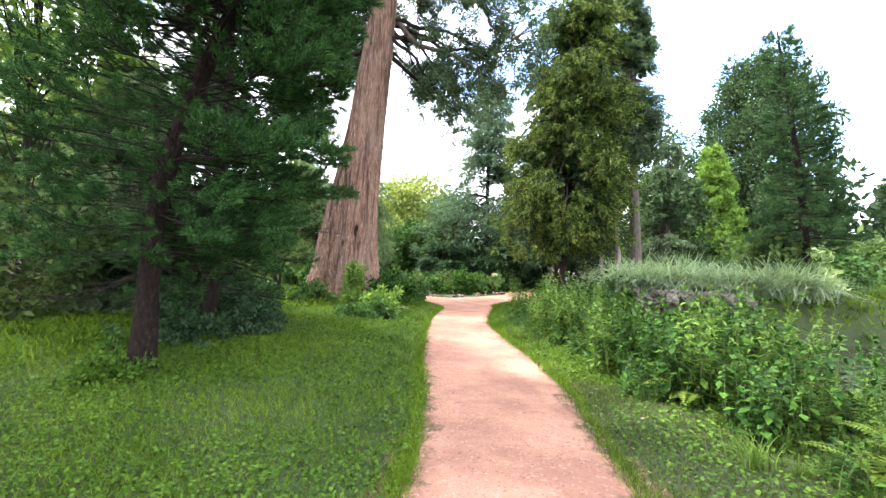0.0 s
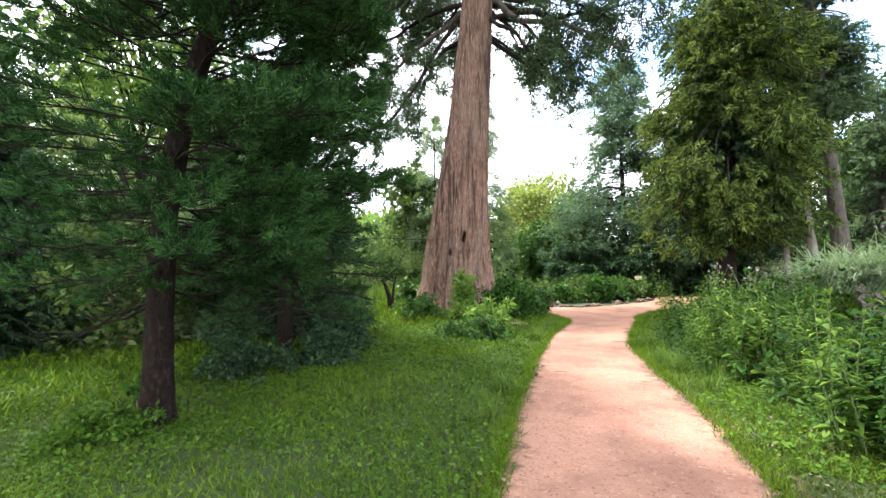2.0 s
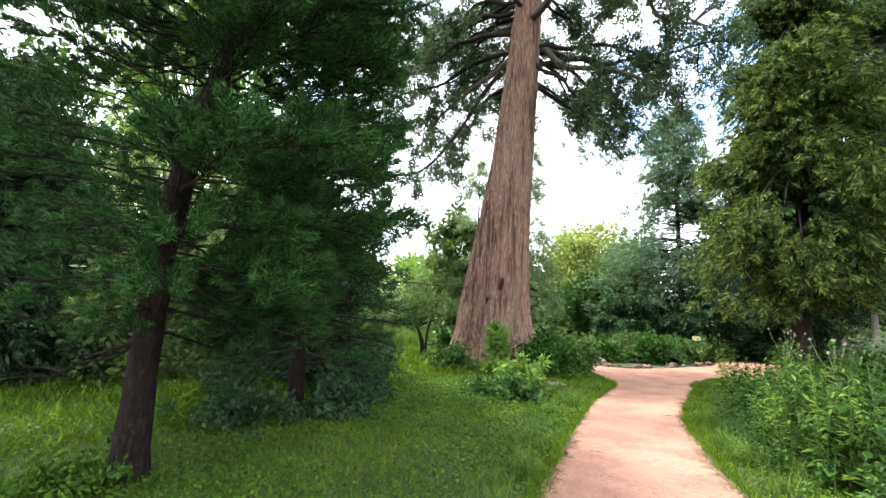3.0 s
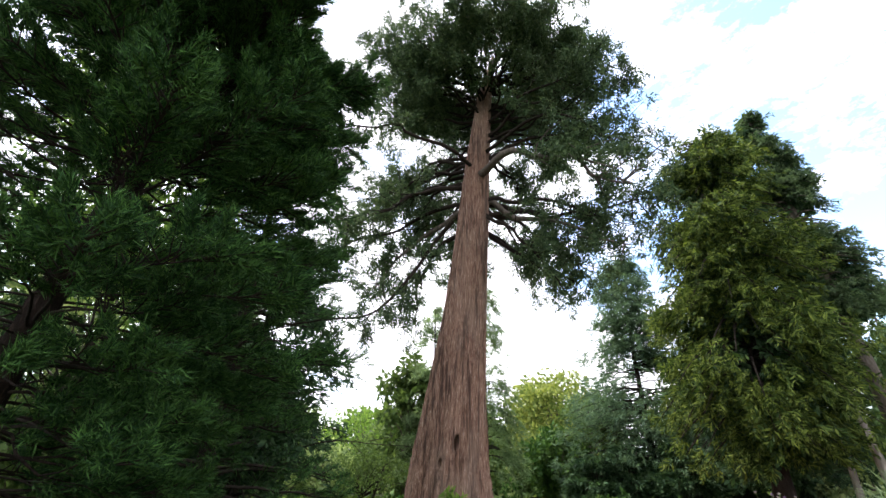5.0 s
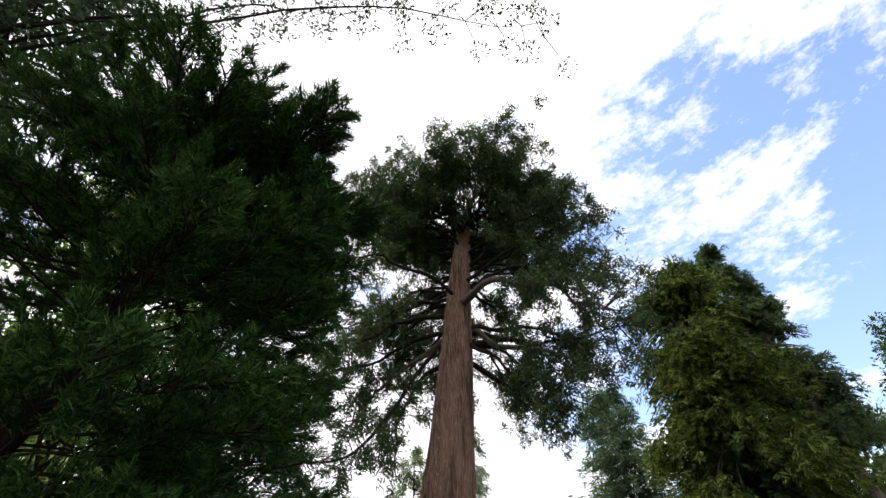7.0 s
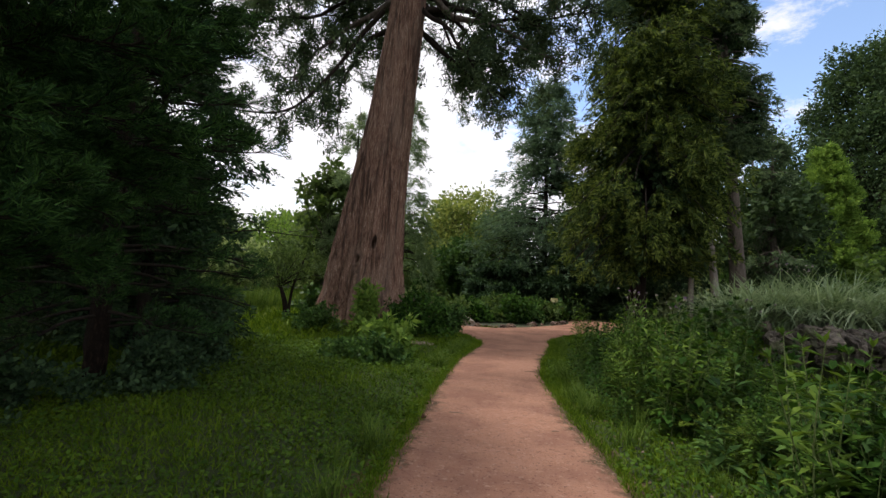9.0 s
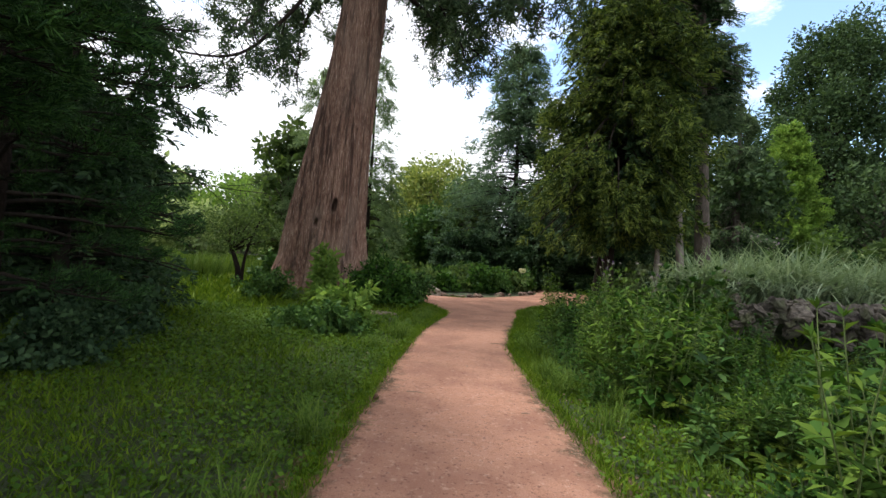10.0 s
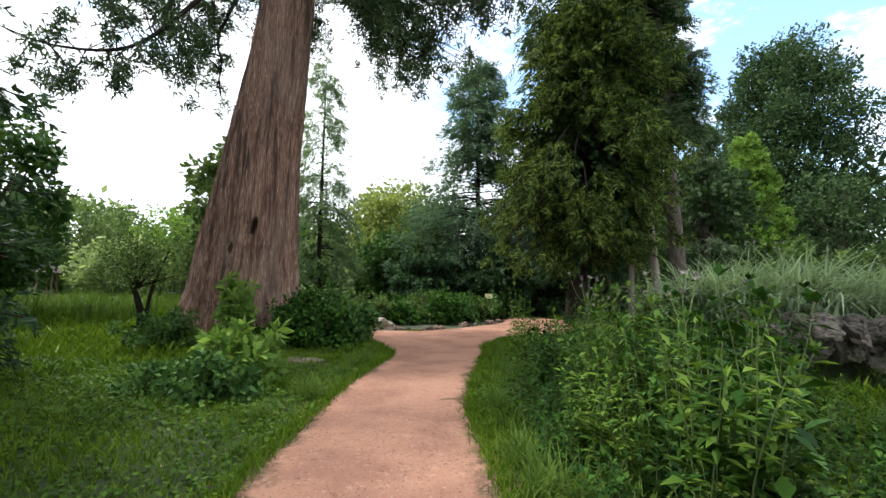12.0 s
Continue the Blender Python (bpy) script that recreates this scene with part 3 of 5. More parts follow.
def sequoia():
    rng = np.random.default_rng(11)
    tree = thing("sequoia_tree", SEQ[0], SEQ[1], 0.0, "giant old sequoia with reddish fibrous bark and flared base", "tree")
    zs = np.concatenate([np.arange(-0.4, 7.0, 0.07), np.arange(7.0, 19.0, 0.16)])
    na = 200
    th = np.linspace(0, 2 * np.pi, na, endpoint=False)
    TH, Z = np.meshgrid(th, zs)
    R = np.interp(Z, SEQ_Z, SEQ_R)
    X = np.interp(Z, SEQ_Z, SEQ_X)
    twist = TH + 0.10 * np.sin(Z * 0.55 + 1) + 0.05 * np.sin(Z * 1.7) + 0.05 * np.sin(2 * TH + Z * 0.8)
    low = np.exp(-np.clip(Z, 0, None) / 2.2)
    ridge = 0.055 * np.abs(np.sin(4.5 * twist + 0.4)) + 0.045 * np.abs(np.sin(9.5 * twist + np.sin(Z * 0.6))) + 0.045 * np.sqrt(np.abs(np.sin(19 * twist + 1.2 * np.sin(Z * 0.5 + 3 * TH))))
    ridge += 0.030 * np.sqrt(np.abs(np.sin(37 * twist + 2.0 * np.sin(Z * 0.8 + 5 * TH))))
    ridge = ridge - ridge.mean()
    R = R * (1 + ridge * (0.9 + 1.0 * low)) + 0.10 * low * np.sin(5 * TH + 0.7) + 0.012 * np.sin(61 * TH + 5 * Z) * (Z < 14)
    # hollows in the bark: the woodpecker hole, the seam below it, a notch and a foot hole
    for ta, hz, wa, wz, d in ((-0.965, 2.66, 0.055, 0.15, 0.55), (-0.955, 1.75, 0.05, 0.75, 0.16), (-1.36, 2.12, 0.055, 0.10, 0.26), (-1.85, 0.72, 0.05, 0.09, 0.32), (-1.15, 0.3, 0.08, 0.5, 0.14)):
        da = (TH - ta + np.pi) % (2 * np.pi) - np.pi
        R = R - d * np.exp(-np.clip((da / wa) ** 2, 0, 50) ** 1.5 - np.clip(((Z - hz) / wz) ** 2, 0, 50) ** 1.5)
    V = np.stack([X + R * np.cos(TH), R * np.sin(TH), Z], -1)
    m = len(zs)
    idx = np.arange(m * na).reshape(m, na)
    nxt = np.roll(idx, -1, axis=1)
    q = np.stack([idx[:-1], nxt[:-1], nxt[1:], idx[1:]], -1).reshape(-1, 4)
    mesh_object("trunk", V, q, SEQUOIA_BARK, tree, smooth=True)

    def axis(z):
        return np.array([np.interp(z, SEQ_Z, SEQ_X), 0.0, z])

    tufts = []

    def limb(z, a, r, rise, fall, thick, leafy=1.0):
        out = np.array([math.cos(a), math.sin(a), 0])
        s = np.linspace(0, 1, 8)
        base = axis(z)
        side = np.array([-out[1], out[0], 0]) * rng.normal() * 0.12
        pts = base + (out * s[:, None] + side * np.sin(s * 3.1)[:, None]) * r + np.array([0, 0, 1]) * (rise * s - fall * s * s)[:, None]
        pts[1:] += rng.normal(size=(7, 3)) * 0.05 * r ** 0.5
        tb = Tubes()
        tb.add(smooth_line(pts, 14), thick * (1 - 0.85 * np.linspace(0, 1, 14)), 6)
        n2 = int(4 + r * 2.0)
        for _ in range(n2):
            f = rng.uniform(0.46, 1.02)
            b = np.array([np.interp(f, s, pts[:, i]) for i in range(3)])
            d = unit(out * 0.5 + np.array([0, 0, -0.15]) + rng.normal(size=3) * 0.65)
            l2 = rng.uniform(0.5, 1.5) * (0.5 + r / 6)
            e = b + d * l2 + np.array([0, 0, 0.1 * l2])
            tb.add(smooth_line([b, (b + e) / 2 + rng.normal(size=3) * 0.1, e], 4), thick * np.array([0.25, 0.18, 0.12, 0.06]), 4)
            for k in range(int(rng.integers(3, 7) * leafy)):
                g = rng.uniform(0.3, 1.05)
                tufts.append(b + (e - b) * g + rng.normal(size=3) * 0.20)
        tb.make("limb", GREY_BARK if thick > 0.125 else DARK_BARK, tree)

    for i in range(78):
        z = rng.uniform(10.2, 17.6)
        a = i * 2.399 + rng.normal() * 0.3
        f = (z - 10.2) / 7.4
        a = a % (2 * np.pi)
        if abs(a - 5.16) < 1.1 and z < 16.6:  # the path side is bare low down
            continue
        r = (6.0 - 2.0 * f ** 2.2) * rng.uniform(0.65, 1.08)
        if math.cos(a - 6.1) > 0.6 and f > 0.35:
            r *= 1.10
        rise = rng.uniform(0.2, 1.3) + 1.7 * f
        fall = rng.uniform(1.0, 2.6) * (1 - f) + 0.3
        limb(z, a, r, rise, fall, 0.11 - 0.05 * f)
    for i in range(40):
        a = i * 2.399
        limb(rng.uniform(15.2, 17.6), a, rng.uniform(2.2, 4.4), rng.uniform(1.4, 2.6), rng.uniform(0.2, 1.0), 0.06, 1.2)
    # long drooping limbs, low on both sides
    for z, a, r, rise, fall, th_ in ((12.4, -0.25, 5.6, -1.2, 1.9, 0.17), (11.2, 0.15, 5.2, -1.4, 1.2, 0.14), (10.4, 0.5, 3.8, -1.6, 1.0, 0.11), (11.0, -0.05, 3.0, -2.6, 1.2, 0.10),
                                     (11.2, 3.0, 5.4, -1.0, 1.6, 0.13), (10.5, 2.6, 4.6, -1.2, 1.6, 0.11), (12.2, -2.5, 5.0, -0.4, 2.2, 0.12)):
        limb(z, a, r, rise, fall, th_, 1.3)
    # the one low bough, bending down and out over the lawn, with hanging sprays
    bough = smooth_line([(0.3, -0.5, 10.3), (-0.5, -0.5, 9.5), (-1.0, -1.2, 8.0), (-1.9, -1.9, 6.6), (-3.4, -2.3, 6.5), (-4.8, -2.45, 7.0)], 40)
    tb = Tubes()
    tb.add(bough, np.linspace(0.085, 0.012, 40), 7)
    for k in range(32):
        b = bough[int(rng.uniform(10, 40))]
        e = b + np.array([rng.normal() * 0.45, rng.normal() * 0.35, rng.choice([-1.0, -1.0, 0.8]) * rng.uniform(0.3, 1.3)])
        if k % 9 == 0:
            e = b + np.array([rng.normal() * 0.25, rng.normal() * 0.2, -rng.uniform(1.6, 2.4)])
        tb.add(smooth_line([b, (b + e) / 2 + rng.normal(size=3) * 0.1, e], 5), np.linspace(0.018, 0.005, 5), 4)
        tufts.extend(b + (e - b) * g + rng.normal(size=3) * 0.07 for g in rng.uniform(0.45, 1.05, 3))
    tb.make("limb", DARK_BARK, tree)
    for i in range(18):
        limb(rng.uniform(16.0, 17.7), i * 2.399 + 0.7, rng.uniform(3.2, 4.9), rng.uniform(1.0, 2.3), rng.uniform(0.3, 0.9), 0.055, 1.1)
    T = np.array(tufts)
    n, per = len(T), 46
    C = np.repeat(T, per, axis=0) + rng.normal(size=(n * per, 3)) * np.repeat(rng.uniform(0.07, 0.17, (n, 1)), per, axis=0)
    D = unit(rng.normal(size=C.shape)) * 0.8 + np.array([0, 0, -0.3])
    mesh_object("crown", *blades(needle_tris(rng, C, D, rng.uniform(0.09, 0.23, len(C)), 0.052)), SEQ_LEAF, tree)
    return tree


sequoia()


# The near fir with long soft needles, leaning to the path, and a younger one behind it.
def needle_tree(name, x, y, line, radii, label, branches, first, reach, needle, mat, seed, twigs=15, per=58, tuft=0.34, top_reach=0.8, group="", skirt=1.0, bias=None, column=False, facing=-1.0):
    rng = np.random.default_rng(seed)
    tree = thing(name, x, y, float(land(x, y)) - 0.06, label, "tree", group)
    P = smooth_line(line, 40)
    s = np.linspace(0, 1, 40)
    R = np.interp(s, np.linspace(0, 1, len(radii)), radii)
    tb = Tubes()
    tb.add(P, R * (1 + 0.28 * np.exp(-s * 28)), 16, 0.07, rng)
    tb.make("trunk", FIR_BARK, tree)
    fine = Tubes()
    NC, ND = [], []
    H = P[-1, 2]
    for i in range(branches):
        if column and i < branches * 0.40 and i % 6 == 1:
            continue
        f = first + (0.985 - first) * (i + rng.uniform()) / branches
        base = np.array([np.interp(f, s, P[:, k]) for k in range(3)])
        a = i * 2.399 + rng.normal() * 0.35
        out = np.array([math.cos(a), math.sin(a), 0])
        g = (f - first) / (1 - first)
        r = (reach * ((1 - g ** 3) if column else (1 - g) ** 0.75) + top_reach) * rng.uniform(0.55, 1.05)
        leafy = 1.0
        if column and g < 0.40 and math.cos(a - facing) > 0.88:
            r, leafy = r * 0.4, 0.12
        elif column and g < 0.44 and math.cos(a - facing + 1.6) > 0.35:
            leafy = 0.5
        if bias is not None and g < 0.4:
            r *= 1 + 0.45 * float(out @ np.array(bias))
        if g < 0.12:
            r *= skirt
        q = np.linspace(0, 1, 8)
        rise = rng.uniform(-0.10, 0.25) + 0.28 * g
        pts = base + out * (q * r)[:, None] + np.array([0, 0, 1]) * ((rise * q - 0.32 * (1 - g) * q * q + 0.12 * q ** 4) * r)[:, None]
        pts[2:] += np.cumsum(rng.normal(size=(6, 3)) * 0.012 * r, axis=0)
        thin = 0.45 if (column and g < 0.42) else 0.8
        wood = Tubes()
        wood.add(pts, thin * np.maximum(0.006, 0.012 + 0.022 * r / reach) * (1 - 0.8 * q), 5)
        wood.make("branch", DARK_BARK, tree)
        side = np.array([-out[1], out[0], 0])
        n_tw = max(3, int(twigs * r / reach * 1.25 * leafy))
        for j in range(n_tw):
            w = 0.34 + 0.70 * ((j + rng.uniform()) / n_tw) ** 0.75
            b = np.array([np.interp(min(w, 1), q, pts[:, k]) for k in range(3)])
            sg = 1 if j % 2 else -1
            l2 = (0.20 + 0.55 * (1.1 - w)) * r * 0.42 * rng.uniform(0.6, 1.2) + 0.12
            d = unit(out * rng.uniform(0.4, 1.0) + side * sg * rng.uniform(0.1, 0.8) + np.array([0, 0, rng.uniform(-0.2, 0.75)]))
            e = b + d * l2
            fine.add(np.stack([b, (b + e) / 2 + np.array([0, 0, -0.03 * l2]), e]), [0.007, 0.005, 0.003], 3)
            m = int(per * (0.55 + 1.1 * l2))
            u = rng.uniform(0.10, 1.05, m) ** 0.42
            NC.append(b + d * (u * l2)[:, None] + rng.normal(size=(m, 3)) * 0.018)
            ND.append(d * rng.uniform(0.5, 1.3, (m, 1)) + unit(rng.normal(size=(m, 3))) * 0.8 + np.array([0, 0, 0.12]))
    if column:  # bare dead boughs and stubs on the lower trunk
        for i in range(22):
            f = rng.uniform(0.12, 0.46)
            base = np.array([np.interp(f, s, P[:, k]) for k in range(3)])
            a = i * 2.399 + 0.4
            out = np.array([math.cos(a), math.sin(a), 0])
            ln = rng.uniform(0.7, 1.7) if i % 3 else rng.uniform(0.14, 0.3)
            q = np.linspace(0, 1, 9)
            pts = base + out * (q * ln)[:, None] + np.array([0, 0, 1]) * ((rng.uniform(-0.25, 0.1) * q - 0.30 * q * q + 0.34 * q ** 4) * ln)[:, None]
            pts[2:] += np.cumsum(rng.normal(size=(7, 3)) * 0.02 * ln, axis=0)
            wood = Tubes()
            wood.add(pts, np.linspace(0.017, 0.004, 9) * (0.6 + 0.3 * ln), 5, 0.08, rng)
            for _ in range(3 if ln > 0.5 else 0):
                b = pts[int(rng.integers(3, 9))]
                e = b + rng.normal(size=3) * 0.16 + np.array([0, 0, -0.06])
                wood.add(np.stack([b, (b + e) / 2 + rng.normal(size=3) * 0.02, e]), [0.005, 0.004, 0.002], 3)
            wood.make("branch", FIR_BARK, tree, "bare dead branch")
    fine.make("twigwork", DARK_BARK, tree)["kind"] = "stuff"
    C, D = np.vstack(NC), np.vstack(ND)
    L = needle * rng.uniform(0.7, 1.25, len(C))
    mesh_object("needles", *blades(needle_tris(rng, C, D, L, needle * 0.06 + 0.0055)), mat, tree)
    return tree


needle_tree("fir_tree", -2.45, 5.8,
            [(0, 0, -0.1), (0.02, 0, 1.1), (0.05, 0.03, 2.2), (0.24, 0.06, 3.1), (0.58, 0.15, 4.2), (0.95, 0.25, 5.15), (1.06, 0.3, 5.4), (1.15, 0.35, 5.65), (1.2, 0.4, 5.9)],
            [0.165, 0.132, 0.122, 0.115, 0.105, 0.09, 0.07, 0.045, 0.02], "dark fir with a leaning trunk and long soft needles", 310, 0.17, 1.6, 0.088, FIR_NEEDLE, 5, twigs=19, per=122, skirt=0.8, top_reach=0.4, bias=(0.15, 0.2, 0), column=True)
needle_tree("fir_tree", -3.75, 8.8,
            [(0, 0, -0.1), (0.05, 0, 2.0), (0.0, 0.1, 4.0), (0.1, 0.1, 6.0), (0.1, 0.1, 7.6)],
            [0.13, 0.11, 0.08, 0.05, 0.015], "younger shaded fir with low branches behind the larger fir", 110, 0.10, 1.55, 0.09, FIR_NEEDLE, 8, twigs=13, per=46, skirt=0.9)

# Dark evergreen mass beside the lawn.
conifer("yew_tree", -5.55, 10.9, 7.0, 1.9, "dense dark evergreen reaching down to the grass", YEW_NEEDLE, clear=0.02, sprays=4600, per=10, leaf=0.15, trunk=0.14, seed=21, droop=0.35, shape=0.6, bulge=0.15, gaps=0.34, ragged=0.5)
conifer("yew_tree", -11.4, 6.4, 7.6, 3.0, "large dark evergreen standing on the far lawn", YEW_NEEDLE, clear=0.03, sprays=6500, per=11, leaf=0.17, slim=0.28, trunk=0.22, seed=22, droop=0.5, shape=0.6, bulge=0.15)

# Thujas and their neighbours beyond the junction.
conifer("thuja_tree", 4.75, 25.6, 17.6, 3.3, "tall bushy thuja with yellowish drooping sprays", THUJA_LEAF, clear=0.165, sprays=11000, per=16, leaf=0.27, slim=0.22, trunk=0.34, seed=31, droop=0.95, shape=0.30, bulge=0.25, ragged=0.45, gaps=0.36, shade_core=YEW_NEEDLE, lean=(0.9, 0))
conifer("cypress_tree", 9.3, 27.4, 19.6, 1.9, "tall grey-green cypress with a bleached trunk and open crown", GREYCON_LEAF, bark=GREY_BARK, clear=0.40, sprays=6000, per=13, leaf=0.24, slim=0.22, trunk=0.36, lean=(-0.9, 0), seed=32, droop=0.7, shape=0.6, bulge=0.2, ragged=0.55, gaps=0.45, shade_core=YEW_NEEDLE)
conifer("cypress_tree", 12.6, 33.0, 11.0, 1.6, "shorter grey-green cypress beside the taller one", GREYCON_LEAF, bark=GREY_BARK, clear=0.2, sprays=2400, per=12, leaf=0.25, slim=0.24, trunk=0.26, seed=33, droop=0.7, shape=0.6, bulge=0.2, ragged=0.55, gaps=0.4)
for bx, by, h, lx, r, sd in ((8.2, 26.6, 8.6, -0.5, 0.15, 2), (7.2, 27.2, 7.0, 0.3, 0.11, 3)):
    stem = thing("dead_tree", bx, by, float(land(bx, by)) - 0.1, "bleached dead tree without bark beside the thujas", "tree")
    tb = Tubes()
    tt = np.linspace(0, 1, 12)
    tb.add(np.stack([lx * tt, 0.3 * tt, h * tt], 1), r * (1.25 - 0.8 * tt), 8, 0.07, np.random.default_rng(sd))
    tb.make("trunk", DEAD_BARK, stem)
conifer("spruce_tree", 0.2, 33.5, 15.5, 4.2, "blue-green spruce with open layered branches", BLUECON_LEAF, clear=0.05, sprays=6500, per=13, leaf=0.28, slim=0.2, trunk=0.22, seed=34, droop=0.45, shape=0.6, bulge=0.15, ragged=0.5, gaps=0.22)
conifer("larch_tree", -8.6, 31.0, 15.0, 2.4, "slender larch with sparse drooping branches", LARCH_LEAF, clear=0.10, sprays=1500, per=12, leaf=0.24, slim=0.2, trunk=0.16, seed=35, droop=0.8, shape=0.7, bulge=0.2)
conifer("larch_tree", -9.8, 26.5, 11.5, 1.8, "slender pale larch behind the sequoia", LARCH_LEAF, clear=0.15, sprays=1300, per=11, leaf=0.22, slim=0.2, trunk=0.13, seed=36, droop=0.7, shape=0.7, bulge=0.2)
broadleaf("maple_tree", -8.4, 48.5, 10.9, 4.6, "round-crowned maple with yellowish green leaves", MAPLE_LEAF, clear=0.05, clumps=190, per=80, leaf=0.42, trunk=0.3, seed=41)
conifer("hornbeam_tree", 18.2, 40.0, 11.3, 2.2, "bright green cone-shaped hornbeam", BRIGHT_LEAF, bark=GREY_BARK, clear=0.06, sprays=6500, per=9, leaf=0.22, trunk=0.2, seed=42, droop=-0.35, shape=0.8, ragged=0.3, slim=0.5)
broadleaf("oak_tree", 29.2, 55.0, 25.5, 5.9, "tall dark broad-leaved oak at the wood edge", DEEP_LEAF, bark=DARK_BARK, clear=0.12, clumps=260, per=260, leaf=0.34, trunk=0.6, seed=43)
needle_tree("fir_tree", 12.6, 18.2,
            [(0, 0, -0.1), (-0.1, 0, 2.0), (-0.25, 0, 4.0), (-0.6, 0.0, 6.5), (-1.1, 0, 9.7)],
            [0.16, 0.14, 0.12, 0.08, 0.02], "slim fir on the grassy bank beyond the pond", 150, 0.24, 1.25, 0.13, PINE_NEEDLE, 51, twigs=15, per=70, top_reach=0.35)
for i, (x, y, h, r) in enumerate(((1.6, 29.8, 3.6, 1.5), (3.3, 31.5, 4.2, 1.7), (-2.2, 29.5, 3.2, 1.5), (7.2, 30.0, 4.5, 1.8), (5.3, 30.2, 4.0, 1.6), (-0.8, 30.5, 3.4, 1.5))):
    conifer("yew_shrub", x, y, h, r, "dark evergreen shrub below the tall conifers", YEW_NEEDLE, clear=0.02, sprays=700, per=8, leaf=0.28, trunk=0.08, seed=140 + i, group="evergreen shrubs below the conifers", droop=0.3, shape=0.5)
# Saplings and young trees in front of the wood.
for i, (x, y, h, r, m_) in enumerate(((13.0, 34, 9, 2.4, DEEP_LEAF), (15.4, 45, 17, 3.0, DEEP_LEAF), (27.5, 46, 10, 3.2, DEEP_LEAF), (20.5, 50, 14, 3.4, DEEP_LEAF), (11.5, 44, 12, 3.0, DEEP_LEAF), (3.5, 40, 9, 3.2, WOOD_LEAF), (-3.8, 38, 7.5, 2.6, WOOD_LEAF), (-5.5, 36, 5.0, 2.2, BUSH_LEAF), (6.8, 36, 7, 2.6, WOOD_LEAF))):
    broadleaf("young_tree", x, y, h, r, "young broad-leaved tree at the edge of the wood", m_, clear=0.08, clumps=90, per=60, leaf=0.34, trunk=0.13, seed=60 + i, group="trees at the wood edge")

# The wood all round.
wood_rng = np.random.default_rng(77)
for i in range(46):
    a = radians(-118 + 236 * (i + wood_rng.uniform(-0.3, 0.3)) / 45)
    d = wood_rng.uniform(56, 78)
    x, y = 2 + d * math.sin(a), 8 + d * math.cos(a)
    left = math.sin(a) < -0.15
    h = wood_rng.uniform(8.0, 12.0) if left else wood_rng.uniform(9.5, 15.0)
    if abs(a) < 0.28:
        h = wood_rng.uniform(7.0, 9.0)
    m_ = (WOOD_LEAF, PALE_LEAF, BLUECON_LEAF, WOOD_LEAF)[i % 4]
    if math.sin(a) > 0.1:
        m_ = DEEP_LEAF
    elif abs(a) < 0.75 and m_ is PALE_LEAF:
        m_ = BUSH_LEAF
    if i % 4 == 2:
        conifer("spruce_tree", x, y, h * 1.15, h * 0.24, "distant spruce in the wood around the park", m_, sprays=600, per=6, leaf=0.9, seed=100 + i, group="wood around the park")
    else:
        broadleaf("wood_tree", x, y, h, h * 0.40, "distant broad-leaved tree in the wood around the park", m_, clear=0.04, clumps=60, per=22, leaf=0.95, trunk=0.3, seed=100 + i, group="wood around the park")
for i, (x, y, h, r, m_) in enumerate(((-16, 12.5, 9.5, 3.8, PALE_LEAF), (-24.0, 19.5, 8.5, 3.2, PALE_LEAF), (-16.5, 4.5, 8.5, 3.6, BUSH_LEAF), (-19, 8, 12, 4.5, BUSH_LEAF), (-25, 15, 12, 5, WOOD_LEAF), (-12.5, 13.6, 7.5, 2.6, BUSH_LEAF), (-20, 16.2, 5.0, 2.8, BUSH_LEAF), (-15.8, 20.0, 7.6, 1.9, BUSH_LEAF))):
    broadleaf("lawn_tree", x, y, h, r, "leafy tree bordering the sunny lawn", m_, clear=0.06, clumps=100, per=50, leaf=0.32, trunk=0.2, seed=200 + i, group="trees along the lawn")
for i, (x, y, h, r, m_) in enumerate(((-14, 40, 7.5, 3.2, WOOD_LEAF), (-19, 38, 7, 3.6, WOOD_LEAF), (-26, 42, 8, 4, BRIGHT_LEAF), (-34, 40, 9, 4.2, WOOD_LEAF), (-23, 33, 4.0, 2.6, PALE_LEAF), (-12.5, 34, 5.5, 2.4, WOOD_LEAF), (-11.6, 26.8, 8.2, 1.9, WOOD_LEAF))):
    broadleaf("orchard_tree", x, y, h, r, "low rounded tree beyond the reed field", m_, clear=0.10, clumps=80, per=50, leaf=0.38, trunk=0.16, seed=230 + i, group="trees beyond the reeds")


# The tall tree whose boughs hang over the path.
def overhanging_tree():
    rng = np.random.default_rng(91)
    tree = conifer("hemlock_tree", -9.4, 3.2, 21.0, 4.6, "tall dark hemlock with long boughs over the path", YEW_NEEDLE, clear=0.36, sprays=3000, per=9, leaf=0.24, trunk=0.34, seed=92, droop=0.5, shape=0.5, ragged=0.45)
    z0 = tree.location.z
    cen = []
    for end, mid in (((12.2, 5.8, 14.3), (6.5, 2.8, 14.8)), ((8.1, 3.9, 14.2), (4.0, 1.8, 14.4)), ((4.6, 2.6, 13.8), (2.4, 1.2, 13.4))):
        tb = Tubes()
        L = smooth_line([(0, 0, 11.0), mid, end], 18)
        L[2:] += np.cumsum(rng.normal(size=(16, 3)) * 0.09, axis=0)
        tb.add(L, 0.055 * (1 - 0.92 * np.linspace(0, 1, 18)), 5)
        for p in L[9:]:
            for _ in range(3):
                e = p + rng.normal(size=3) * 0.55
                tb.add(np.stack([p, (p + e) / 2, e]), [0.015, 0.01, 0.004], 3)
                cen.append(e)
        tb.make("bough", DARK_BARK, tree)
    mesh_object("bough_leaves", *blades(clump_leaves(rng, np.array(cen), 0.30, 46, 0.13, 0.05)), YEW_NEEDLE, tree)


overhanging_tree()


